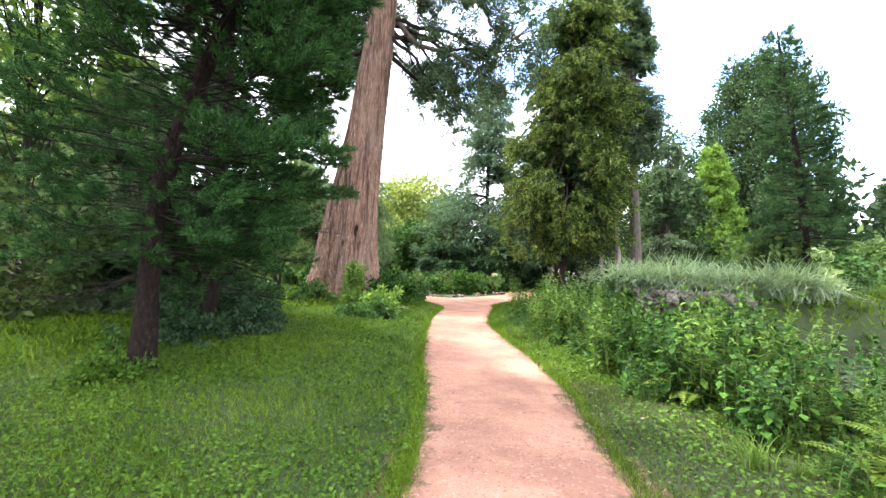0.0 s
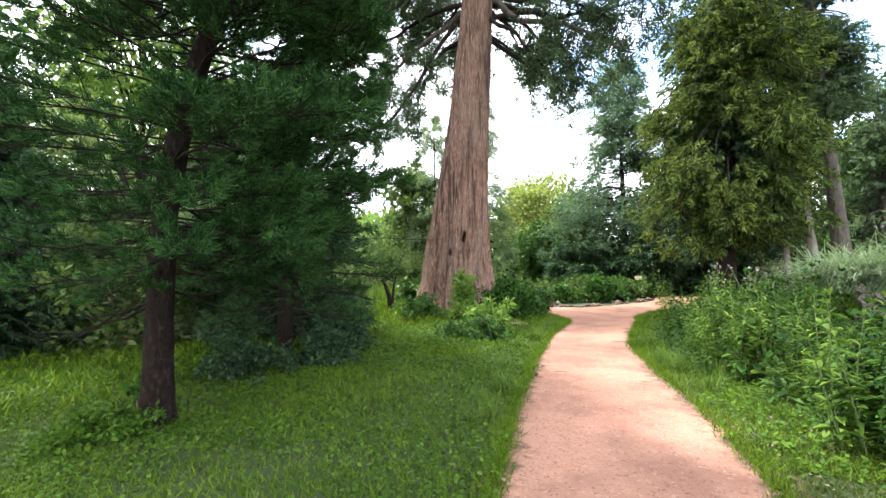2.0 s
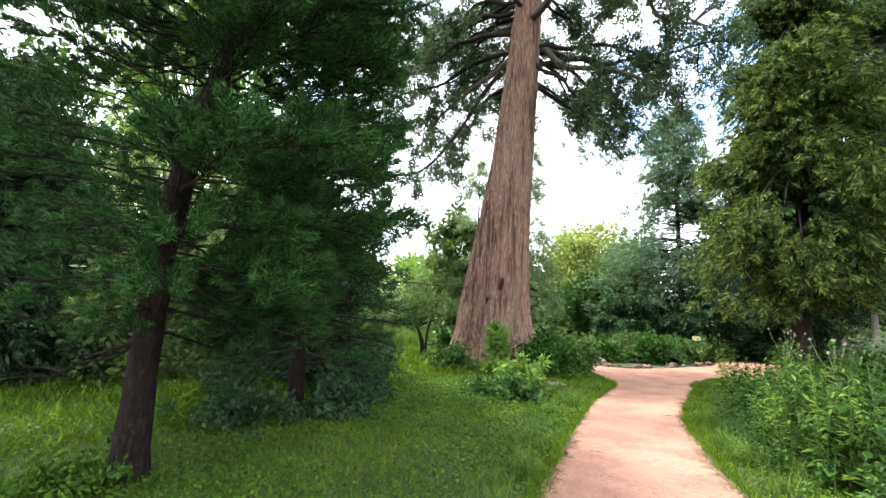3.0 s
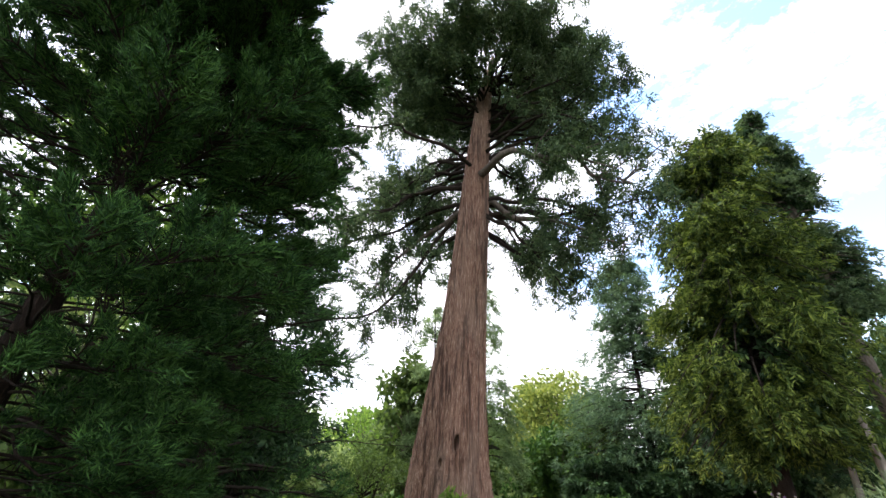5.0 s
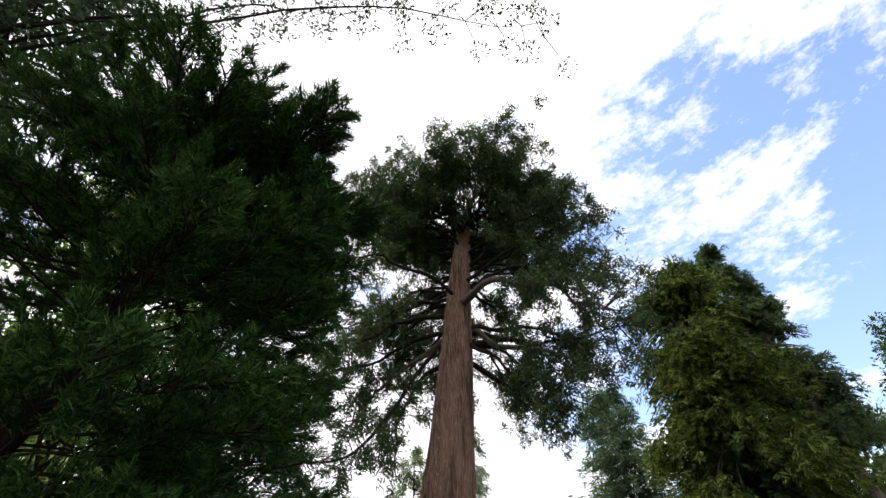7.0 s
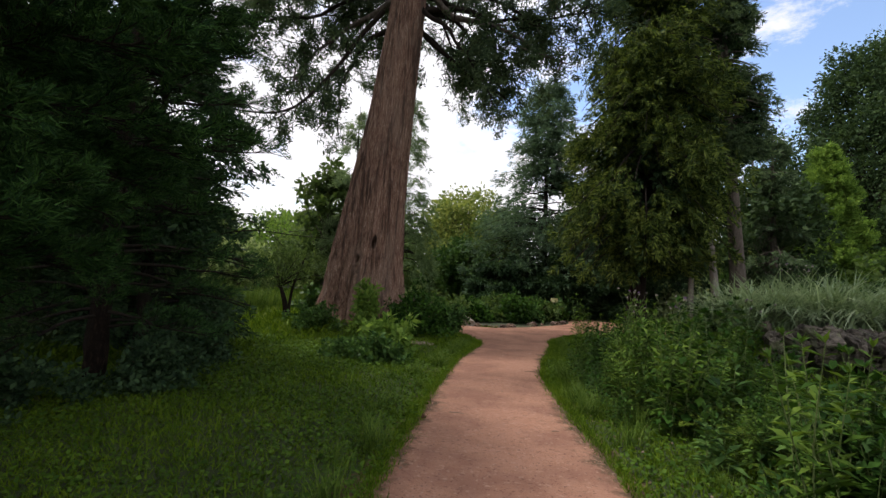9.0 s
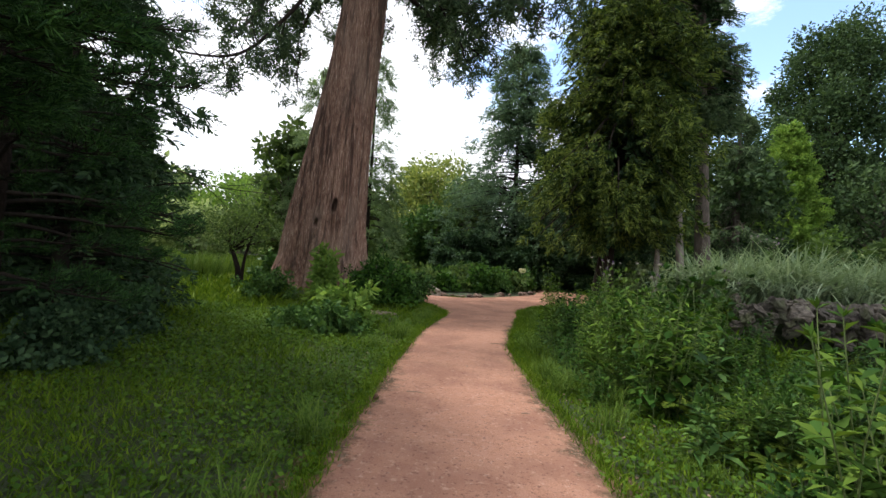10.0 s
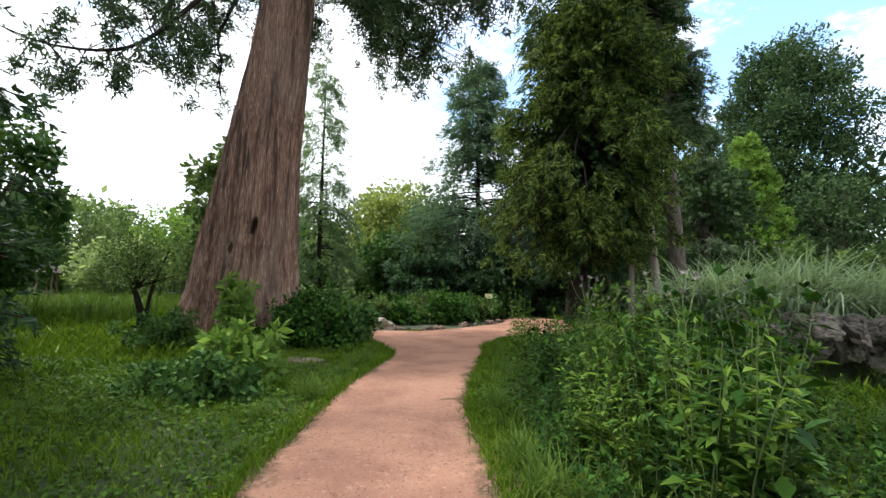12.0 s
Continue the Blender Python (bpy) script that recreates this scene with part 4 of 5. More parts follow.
broadleaf("lime_tree", -9.0, 9.3, 17.0, 2.3, "tall lime with fresh yellow-green leaves behind the firs", BRIGHT_LEAF, bark=DARK_BARK, clear=0.25, clumps=220, per=120, leaf=0.16, trunk=0.09, seed=97)
broadleaf("ash_tree", -8.0, 8.4, 3.2, 1.5, "young ash with broad drooping leaves on the lawn edge", WOOD_LEAF, clear=0.02, clumps=60, per=60, leaf=0.17, trunk=0.05, seed=94)
conifer("cypress_tree", -8.5, 11.4, 7.2, 2.0, "pale drooping cypress in the sun behind the firs", LARCH_LEAF, clear=0.03, sprays=3600, per=12, leaf=0.24, slim=0.24, trunk=0.16, seed=98, droop=0.9, shape=0.45, bulge=0.2, ragged=0.45, gaps=0.2, shade_core=WOOD_LEAF)

# A bare twig reaching out of the evergreen.
tb = Tubes()
tb.add(smooth_line([(-4.6, 10.7, 2.0), (-3.4, 10.9, 2.28), (-2.4, 11.0, 2.22), (-1.75, 11.1, 2.18)], 14), np.linspace(0.014, 0.003, 14), 5)
for k_, (ex, ey, ez) in enumerate(((-2.9, 11.1, 2.55), (-2.5, 11.0, 1.9), (-2.1, 11.2, 2.42))):
    tb.add(smooth_line([(-3.3 + 0.4 * k_, 10.92, 2.27), (ex - 0.2, ey, (ez + 2.27) / 2), (ex, ey, ez)], 5), np.linspace(0.006, 0.002, 5), 4)
tagged(tb.make("bare_branch", DARK_BARK), "thin bare branch reaching out of the dark evergreen", "branch")

# The small gnarled tree on the lawn by the reeds.
def gnarled_tree():
    rng = np.random.default_rng(95)
    tree = thing("apple_tree", -7.3, 17.6, float(land(-7.3, 17.6)) - 0.05, "small gnarled tree with a forked dark trunk on the lawn", "tree")
    tb = Tubes()
    tb.add(smooth_line([(0, 0, 0), (-0.02, 0, 0.55), (-0.22, 0.05, 1.0), (-0.45, 0.1, 1.35), (-0.5, 0.1, 2.0)], 14), np.linspace(0.10, 0.035, 14), 8, 0.08, rng)
    tb.make("trunk", DARK_BARK, tree)
    tb = Tubes()
    tb.add(smooth_line([(0.12, 0, 0), (0.14, 0, 0.6), (0.2, 0.1, 1.3), (0.5, 0.2, 2.2)], 10), np.linspace(0.075, 0.02, 10), 7, 0.08, rng)
    tb.make("trunk", DARK_BARK, tree)
    cen = rng.normal(size=(46, 3)) * np.array([0.50, 0.48, 0.36]) + np.array([-0.1, 0.1, 2.0])
    tb = Tubes()
    for c in cen[::3]:
        tb.add(smooth_line([(-0.3, 0.05, 1.2), (np.array((-0.3, 0.05, 1.4)) + c) / 2, c], 5), np.linspace(0.03, 0.006, 5), 4)
    tb.make("branching", DARK_BARK, tree)["kind"] = "stuff"
    mesh_object("crown", *blades(clump_leaves(rng, cen, 0.34, 90, 0.085, 0.05)), WOOD_LEAF, tree)


gnarled_tree()

# ---- shrubs and herbs ----


def shrub(name, x, y, height, radius, label, mat, category="shrub", clumps=40, per=60, leaf=0.07, seed=1, group="", aspect=0.55, stems=9, z=None):
    """A shrub: several stems from the ground, leaves in clumps along and on top of them."""
    rng = np.random.default_rng(seed)
    ob = thing(name, x, y, (float(land(x, y)) if z is None else z) - 0.03, label, category, group)
    tb = Tubes()
    cen = []
    for i in range(stems):
        a = rng.uniform(0, 2 * np.pi)
        r = radius * rng.uniform(0.1, 0.85)
        h = height * rng.uniform(0.55, 1.0) * (1 - 0.35 * (r / radius) ** 2)
        e = np.array([r * math.cos(a), r * math.sin(a), h])
        m = e * np.array([0.45, 0.45, 0.6])
        L = smooth_line([(0.1 * e[0], 0.1 * e[1], 0), m, e], 7)
        tb.add(L, 0.012 * np.linspace(1.2, 0.3, 7) * (0.6 + height * 0.5), 4)
        cen.extend(L[2:])
    tb.make("stalk", DRY_STEM, ob)["kind"] = "stuff"
    u = unit(rng.normal(size=(clumps, 3)))
    u[:, 2] = np.abs(u[:, 2])
    k = rng.uniform(0.45, 1.0, (clumps, 1)) * (1 + 0.22 * rng.normal(size=(clumps, 1)))
    extra = u * k * np.array([radius, radius, height * 0.92]) + np.array([0, 0, 0.04 * height])
    cen = np.vstack([np.array(cen), extra])
    V = clump_leaves(rng, cen, radius * 0.17, per, leaf, leaf * aspect, flat=0.8)
    V = V[V[:, :, 2].min(axis=1) > 0.0]
    mesh_object("leaves", *blades(V), mat, ob)
    return ob


def stalk_plant(name, label, category, mat, seed, stems=4, height=1.2, leaf=0.10, aspect=0.28, pairs=16, spread=0.22, droop=0.2, tip=True, twist=1.9):
    """A clump of upright stems with leaves up their whole length."""
    rng = np.random.default_rng(seed)
    ob = thing(name, 0, 0, 0, label, category)
    tb = Tubes()
    C, D, Ls = [], [], []
    for i in range(stems):
        a = rng.uniform(0, 2 * np.pi)
        o = np.array([math.cos(a), math.sin(a), 0]) * rng.uniform(0, spread)
        h = height * rng.uniform(0.7, 1.08)
        lean = np.array([rng.normal(), rng.normal(), 0]) * 0.10 * h
        L = smooth_line([o, o + lean * 0.3 + np.array([0, 0, h * 0.5]), o + lean + np.array([0, 0, h])], 8)
        tb.add(L, np.linspace(0.006, 0.002, 8), 4)
        for j in range(pairs):
            f = 0.12 + 0.88 * j / pairs
            b = np.array([np.interp(f, np.linspace(0, 1, 8), L[:, k]) for k in range(3)])
            for s in range(2):
                t = j * twist + s * np.pi + rng.normal() * 0.6
                C.append(b)
                D.append((math.cos(t), math.sin(t), rng.uniform(-0.45, 0.95) - droop))
                Ls.append(leaf * (1.15 - 0.6 * f) * rng.uniform(0.55, 1.3))
        if tip:
            for _ in range(6):
                C.append(L[-1])
                D.append((rng.normal() * 0.5, rng.normal() * 0.5, 0.9))
                Ls.append(leaf * 0.45)
    tb.make("stalk", STEM, ob)["kind"] = "stuff"
    C, D, Ls = np.array(C), np.array(D), np.array(Ls)
    D = unit(D)
    half = C + D * (Ls * 0.5)[:, None]
    D2 = unit(D + np.array([0, 0, -0.45]))
    U = unit(np.cross(D, np.array([0, 0, 1.0]) + 0.15 * rng.normal(size=D.shape)))
    W = (Ls * aspect * 0.5)[:, None]
    V1 = np.stack([C, half + U * W, half + D2 * (Ls * 0.5)[:, None], half - U * W], 1)
    mesh_object("leaves", *blades(V1), mat, ob)
    return ob


def fern_plant(seed=3, fronds=11, length=0.75):
    rng = np.random.default_rng(seed)
    ob = thing("fern", 0, 0, 0, "yellow-green fern with arching fronds", "fern", "ferns by the pond")
    for i in range(fronds):
        a = i * 2 * np.pi / fronds + rng.normal() * 0.2
        out = np.array([math.cos(a), math.sin(a), 0])
        l = length * rng.uniform(0.75, 1.15)
        s = np.linspace(0, 1, 22)
        P = out * (s * l * 0.75)[:, None] + np.array([0, 0, 1]) * ((0.95 * s - 0.65 * s * s) * l)[:, None]
        side = np.array([-out[1], out[0], 0])
        w = 0.17 * l * np.sin(np.pi * np.clip(s * 0.92 + 0.1, 0, 1)) ** 0.8
        V = []
        for k in range(2, 22):
            for sg in (1, -1):
                d = unit(side * sg + (P[k] - P[k - 1]) * 6 + np.array([0, 0, -0.12]))
                t = unit(P[k] - P[k - 1])
                V.append(np.stack([P[k], P[k] + d * w[k] * 0.4 + t * 0.016, P[k] + d * w[k], P[k] + d * w[k] * 0.4 - t * 0.016]))
        mesh_object("frond", *blades(np.array(V)), FERN_LEAF, ob)
    return ob


def thistle_plant(seed=4, height=1.45, heads=6):
    rng = np.random.default_rng(seed)
    ob = thing("thistle", 0, 0, 0, "tall thistle with purple and fluffy seed heads", "thistle", "thistles among the herbs")
    tb = Tubes()
    tb.add(smooth_line([(0, 0, 0), (0.03, 0.0, height * 0.5), (0.0, 0.04, height * 0.8)], 8), np.linspace(0.009, 0.005, 8), 5)
    tops = []
    for i in range(heads):
        e = np.array([rng.normal() * 0.11, rng.normal() * 0.11, height * rng.uniform(0.82, 1.0)])
        tb.add(smooth_line([(0.0, 0.03, height * 0.72), (e[0] * 0.5, e[1] * 0.5, height * 0.8), e], 5), np.linspace(0.004, 0.003, 5), 4)
        tops.append(e)
    tb.make("stem", STEM, ob)["kind"] = "stuff"
    for i, e in enumerate(tops):
        C = np.repeat(e[None], 60, axis=0) + rng.normal(size=(60, 3)) * 0.006
        D = rng.normal(size=C.shape) * 0.55 + np.array([0, 0, 0.9])
        fluffy = i % 3 != 0
        mesh_object("flower_head", *blades(needle_tris(rng, C, D, 0.027, 0.005)), FLUFF if fluffy else PURPLE, ob, "greyish fluffy seed head" if fluffy else "purple flower head")
        b = bmesh.new()
        bmesh.ops.create_uvsphere(b, u_segments=8, v_segments=5, radius=0.014, matrix=pose(e[0], e[1], e[2] - 0.006))
        part("bud", b, STEM, ob, smooth=True)
    n = 26
    f = rng.uniform(0.05, 0.75, n)
    C = np.stack([np.zeros(n), np.zeros(n), f * height], 1)
    a = rng.uniform(0, 6.28, n)
    D = np.stack([np.cos(a), np.sin(a), rng.uniform(0.1, 0.7, n)], 1)
    L = 0.26 * (1.1 - f)
    mesh_object("leaves", *blades(leaf_quads(rng, C, D, L, L * 0.2)), HERB_LEAF, ob)
    return ob


def tuft(name, label, category, mat, seed, count, length, width, spread, arch, group=""):
    """A tuft of long arching blades, each bent in four pieces."""
    rng = np.random.default_rng(seed)
    ob = thing(name, 0, 0, 0, label, category, group)
    a = rng.uniform(0, 2 * np.pi, count)
    out = np.stack([np.cos(a), np.sin(a), np.zeros(count)], 1)
    side = np.stack([-np.sin(a), np.cos(a), np.zeros(count)], 1)
    l = length * rng.uniform(0.55, 1.1, count)
    base = np.stack([rng.normal(size=count) * spread, rng.normal(size=count) * spread, np.zeros(count)], 1)
    bend = arch * rng.uniform(0.3, 1.2, count)
    rows = []
    for s in np.linspace(0, 1, 5):
        c = base + out * (bend * s ** 1.8 * l)[:, None] + np.array([0, 0, 1]) * (l * (s - 0.62 * bend * s ** 2.2))[:, None]
        w = width * (1 - s) ** 0.6 * 0.5 + 0.0006
        rows.append((c + side * w, c - side * w))
    V = np.stack([np.stack(r, 1) for r in rows], 1)
    idx = np.arange(count * 10).reshape(count, 5, 2)
    q = np.concatenate([np.stack([idx[:, i, 0], idx[:, i, 1], idx[:, i + 1, 1], idx[:, i + 1, 0]], -1) for i in range(4)])
    mesh_object("leaf_tuft", V.reshape(-1, 3), q, mat, ob)
    return ob


def scatter(proto, places, rng, low=0.8, high=1.2, sink=0.02, tilt=5, group="", squat=1.0):
    """Copies of a prototype at the places; the prototype itself takes the first one."""
    for i, (x, y) in enumerate(places):
        m = pose(x, y, float(land(x, y)) - sink, rng.normal() * tilt, rng.normal() * tilt, rng.uniform(0, 360))
        k = rng.uniform(low, high)
        if 8.2 < y < 14.6 and x > 2.24 + 0.52 * (y - 7.2) and low < 0.76:
            k *= 0.55 if y > 9.4 else 0.66
        elif x > 2 and 14.5 < y < 20 and low < 0.74:
            k *= 0.72
        elif x > 4.4 and 10 < y < 15 and low < 0.74:
            k *= 0.62
        k *= squat
        if i == 0 and proto.location.length == 0:
            proto.matrix_basis = m @ Matrix.Diagonal((k, k, k, 1))
            if group:
                proto["group"] = group
        else:
            c = copy_thing(proto, m)
            c.matrix_basis = m @ Matrix.Diagonal((k, k, k, 1))


RIGHT_X = np.array(sorted([(p[1], p[0]) for p in PATH_RIGHT if p[1] < 20.5]))
LEFT_X = np.array(sorted([(p[1], p[0]) for p in PATH_LEFT if p[1] < 16.6]))


def right_edge(y):
    return np.interp(y, RIGHT_X[:, 0], RIGHT_X[:, 1])


def left_edge(y):
    return np.interp(y, LEFT_X[:, 0], LEFT_X[:, 1])


bed_rng = np.random.default_rng(300)


def bed_places(n, y0, y1, gap, reach, keep=0.0):
    """Places in the herb bed between the path and the pond."""
    out = []
    while len(out) < n:
        y = y0 + (y1 - y0) * bed_rng.uniform() ** 1.25
        x = right_edge(y) + gap + bed_rng.uniform(0, 1) ** 0.9 * reach
        if pond_mask(x, y) > 0.3 or (y > 14.6 and x > 6.0) or (y < 10 and (x - 2.3) / (y - 0.6) > 0.53 + 0.06 * bed_rng.normal()) or (8.2 < y < 14.6 and x > 2.24 + 0.52 * (y - 7.2) and bed_rng.uniform() > 0.14):
            continue
        if all(math.hypot(x - a, y - b) > keep for a, b in out):
            out.append((x, y))
    return out


nettles = [stalk_plant("nettle", "leafy green nettle clump among the herbs", "herb", HERB_LEAF, 310 + i, stems=6, height=1.0 + 0.12 * i, leaf=0.175, aspect=0.58, pairs=11, spread=0.24, droop=0.25) for i in range(3)]
dock = stalk_plant("dock", "dark broad-leaved dock plant in the herb bed", "herb", BUSH_LEAF, 318, stems=4, height=0.85, leaf=0.30, aspect=0.36, pairs=7, spread=0.2, droop=0.0)
goldenrods = [stalk_plant("goldenrod", "upright yellow-green goldenrod with narrow leaves", "herb", GOLD_LEAF, 320 + i, stems=7, height=1.05 + 0.12 * i, leaf=0.15, aspect=0.32, pairs=17, spread=0.20, droop=0.0) for i in range(3)]
low_herbs = [stalk_plant("low_herb", "low leafy weed at the edge of the bed", "herb", HERB_LEAF, 330 + i, stems=6, height=0.42, leaf=0.11, aspect=0.45, pairs=7, spread=0.15, droop=0.05) for i in range(2)]
for i, p in enumerate(nettles):
    scatter(p, bed_places(34, 7.4, 18.5, 1.0, 3.6, 0.2), bed_rng, 0.42, 1.25, group="herbs in the bed")
for i, p in enumerate(goldenrods):
    scatter(p, bed_places(22, 7.6, 19.0, 0.75, 2.6, 0.2), bed_rng, 0.42, 1.2, group="herbs in the bed")
for i, p in enumerate(goldenrods[:1] + nettles[:2]):
    scatter(p, bed_places(12, 6.2, 8.4, 1.3, 2.4, 0.2), bed_rng, 0.55, 1.25)
for p in low_herbs:
    scatter(p, bed_places(45, 6.2, 19.5, 0.55, 1.2, 0.12), bed_rng, 0.6, 1.2, group="low weeds along the bed")
    scatter(p, [(right_edge(y) + 1.6 + bed_rng.uniform(0, 2.2), y) for y in bed_rng.uniform(2.5, 6.4, 16)], bed_rng, 0.6, 1.0)
scatter(dock, bed_places(34, 6.8, 17.0, 1.0, 3.2, 0.3), bed_rng, 0.6, 1.1, group="herbs in the bed")
fern = fern_plant()
scatter(dock, [(2.24 + (0.6 + bed_rng.uniform(0, 0.5)) * (y - 7.2), y) for y in bed_rng.uniform(8.8, 12.0, 26)], bed_rng, 0.75, 1.0)
scatter(nettles[0], [(2.5 + (0.55 + bed_rng.uniform(0, 0.5)) * (y - 7.2), y) for y in bed_rng.uniform(8.8, 12.4, 26)], bed_rng, 0.77, 0.9, squat=0.62)
scatter(goldenrods[1], [(2.6 + (0.5 + bed_rng.uniform(0, 0.45)) * (y - 7.2), y) for y in bed_rng.uniform(8.8, 13.0, 16)], bed_rng, 0.77, 0.9, squat=0.6)
scatter(nettles[1], [(bed_rng.uniform(4.5, 6.6), y) for y in bed_rng.uniform(3.7, 7.4, 34)], bed_rng, 0.55, 0.95)
scatter(goldenrods[0], [(bed_rng.uniform(4.6, 6.6), y) for y in bed_rng.uniform(3.7, 6.8, 12)], bed_rng, 0.5, 0.7)
scatter(fern, [(4.05, 9.95), (4.5, 9.9), (3.15, 11.1), (4.6, 6.6), (5.2, 5.6), (5.7, 5.0), (5.1, 4.4), (3.7, 10.6), (4.3, 9.6), (3.3, 12.6), (4.9, 7.6), (3.95, 8.8), (4.2, 9.1), (3.6, 9.9)], bed_rng, 0.75, 1.15)
thistle = thistle_plant()
scatter(thistle, [(3.45, 11.0), (3.05, 13.6), (3.2, 14.4), (3.5, 15.2), (4.4, 15.4), (4.9, 13.2)], bed_rng, 0.9, 1.1)
scatter(thistle, [(7.3, 17.3), (7.55, 17.5), (7.8, 17.4)], bed_rng, 1.0, 1.15)
grass_tuft = tuft("grass_tuft", "tuft of long green grass beside the path", "grass", LONG_GRASS, 340, 70, 0.42, 0.008, 0.06, 0.75, "long grass along the path")
scatter(grass_tuft, [(right_edge(y) + bed_rng.uniform(0.25, 0.9), y) for y in bed_rng.uniform(8.5, 19.5, 60)] + [(bed_rng.uniform(4.2, 6.4), y) for y in bed_rng.uniform(2.5, 6.5, 26)] + [(left_edge(y) - bed_rng.uniform(0.25, 0.6), y) for y in bed_rng.uniform(7, 16, 22)], bed_rng, 0.5, 1.1)
bank_tuft = tuft("bank_grass", "overhanging long grass on the pond bank", "grass", LONG_GRASS, 341, 75, 0.85, 0.014, 0.14, 1.0, "grass on the pond bank")
bank = [(10.6 + 4.5 * math.cos(a) + bed_rng.normal() * 0.2, 9.6 + 5.75 * math.sin(a) + bed_rng.normal() * 0.2) for a in np.linspace(-0.3, 2.2, 46)] + [(bed_rng.uniform(12, 19), bed_rng.uniform(15.5, 21)) for _ in range(60)]
scatter(bank_tuft, bank, bed_rng, 0.7, 1.2)
reed = tuft("reed_clump", "pale arching ornamental grass on the rocky mound", "grass", REED, 342, 120, 1.75, 0.050, 0.30, 1.2, "ornamental grass on the mound")
scatter(reed, [(bed_rng.uniform(6.1, 11.8), bed_rng.uniform(16.9, 18.6)) for _ in range(64)], bed_rng, 0.75, 1.15)
field_reed = tuft("field_reed", "green reeds in the damp field beyond the lawn", "grass", LONG_GRASS, 343, 80, 1.25, 0.04, 0.35, 0.45, "reed field")
scatter(field_reed, [(bed_rng.uniform(-24, -8.2), bed_rng.uniform(21.5, 27)) for _ in range(90)], bed_rng, 0.7, 1.1)

# Shrubs by the sequoia.
shrub("bramble", -1.95, 12.5, 0.42, 0.6, "low dark bramble on the lawn edge", BUSH_LEAF, clumps=46, per=46, leaf=0.085, seed=401)
shrub("ash_sapling", -1.35, 12.9, 0.85, 0.6, "yellow-green sapling with broad compound leaves", BRIGHT_LEAF, clumps=22, per=26, leaf=0.17, aspect=0.45, seed=402, stems=8)
shrub("elder_shrub", -1.2, 12.2, 0.5, 0.5, "dark leafy elder shrub beside the path", BUSH_LEAF, clumps=30, per=40, leaf=0.11, seed=403)
shrub("bramble", -4.7, 15.4, 0.7, 0.7, "leafy bramble at the sequoia's foot", BUSH_LEAF, clumps=40, per=44, leaf=0.10, seed=404)
shrub("ash_sapling", -3.2, 15.35, 1.45, 0.6, "tall bright sapling before the sequoia trunk", BRIGHT_LEAF, clumps=18, per=24, leaf=0.19, aspect=0.42, seed=405, stems=10)
shrub("lilac_shrub", -2.05, 16.3, 1.15, 1.0, "rounded green lilac shrub beside the path", HERB_LEAF, clumps=60, per=34, leaf=0.12, aspect=0.55, seed=406, stems=22)
shrub("lilac_shrub", -1.25, 17.2, 0.9, 0.7, "smaller lilac shrub at the path's bend", BUSH_LEAF, clumps=26, per=32, leaf=0.11, aspect=0.55, seed=407, stems=12)
shrub("hazel_shrub", -3.7, 10.2, 0.9, 0.8, "dark hazel shoots under the evergreen", YEW_NEEDLE, clumps=46, per=50, leaf=0.09, seed=408)
shrub("hazel_shrub", -3.0, 9.0, 0.6, 0.7, "low dark undergrowth below the firs", YEW_NEEDLE, clumps=50, per=50, leaf=0.08, seed=409)
shrub("hazel_shrub", -3.4, 7.6, 0.7, 0.8, "shaded undergrowth between the firs", YEW_NEEDLE, clumps=46, per=50, leaf=0.08, seed=410)
shrub("undergrowth", -2.45, 5.3, 0.28, 0.55, "low weeds round the fir's foot", WEED, clumps=30, per=40, leaf=0.06, seed=411)
shrub("sapling", -3.05, 5.95, 0.62, 0.13, "thin green sapling on the lawn by the fir", HERB_LEAF, clumps=6, per=5, leaf=0.09, seed=412, stems=2)
# The planted bed beyond the junction.
bed2 = np.random.default_rng(420)
for i in range(26):
    t = i / 25
    x = -5.0 + 6.4 * t + bed2.normal() * 0.5
    y = 21.6 + 2.6 * max(0, t - 0.35) * 2 + bed2.uniform(0.2, 4.0)
    if x > 0.6 and y < 25.5:
        y += 2
    shrub("bedding_shrub", x, y, bed2.uniform(0.6, 1.25), bed2.uniform(0.7, 1.1), "leafy shrub in the stone-edged bed", (BUSH_LEAF, HERB_LEAF, WOOD_LEAF)[i % 3], clumps=32, per=18, leaf=0.19, seed=430 + i, group="shrubs in the stone-edged bed")
# Low growth at the foot of the wood and behind the reeds.
for i in range(44):
    a = radians(-100 + 200 * i / 43)
    d = 40 + 14 * bed2.uniform()
    x, y = 2 + d * math.sin(a), 8 + d * math.cos(a)
    shrub("wood_shrub", x, y, bed2.uniform(2.2, 4.2), bed2.uniform(3.0, 4.6), "dense shrub at the foot of the wood", (WOOD_LEAF, BUSH_LEAF, PALE_LEAF)[i % 3], clumps=46, per=16, leaf=0.8, seed=480 + i, group="shrubs at the wood edge", stems=6)
for i, (x, y, h, r) in enumerate(((12.5, 25.5, 2.6, 2.0), (15.5, 27.5, 3.0, 2.4), (7.0, 30.0, 2.2, 2.0), (3.0, 34.5, 1.8, 2.2), (11.9, 18.9, 2.7, 1.4), (13.6, 20.5, 2.4, 1.6), (17.5, 24.5, 2.6, 2.2), (21.0, 28.0, 3.2, 2.6), (-6.6, 24.5, 1.4, 1.4), (-9.0, 23.0, 1.2, 1.2))):
    shrub("shrub", x, y, h, r, "green shrub below the tall trees", (BUSH_LEAF, WOOD_LEAF, PALE_LEAF)[i % 3], clumps=60, per=30, leaf=0.27, seed=540 + i, group="shrubs below the trees")

# ---- stones, wall and small things ----


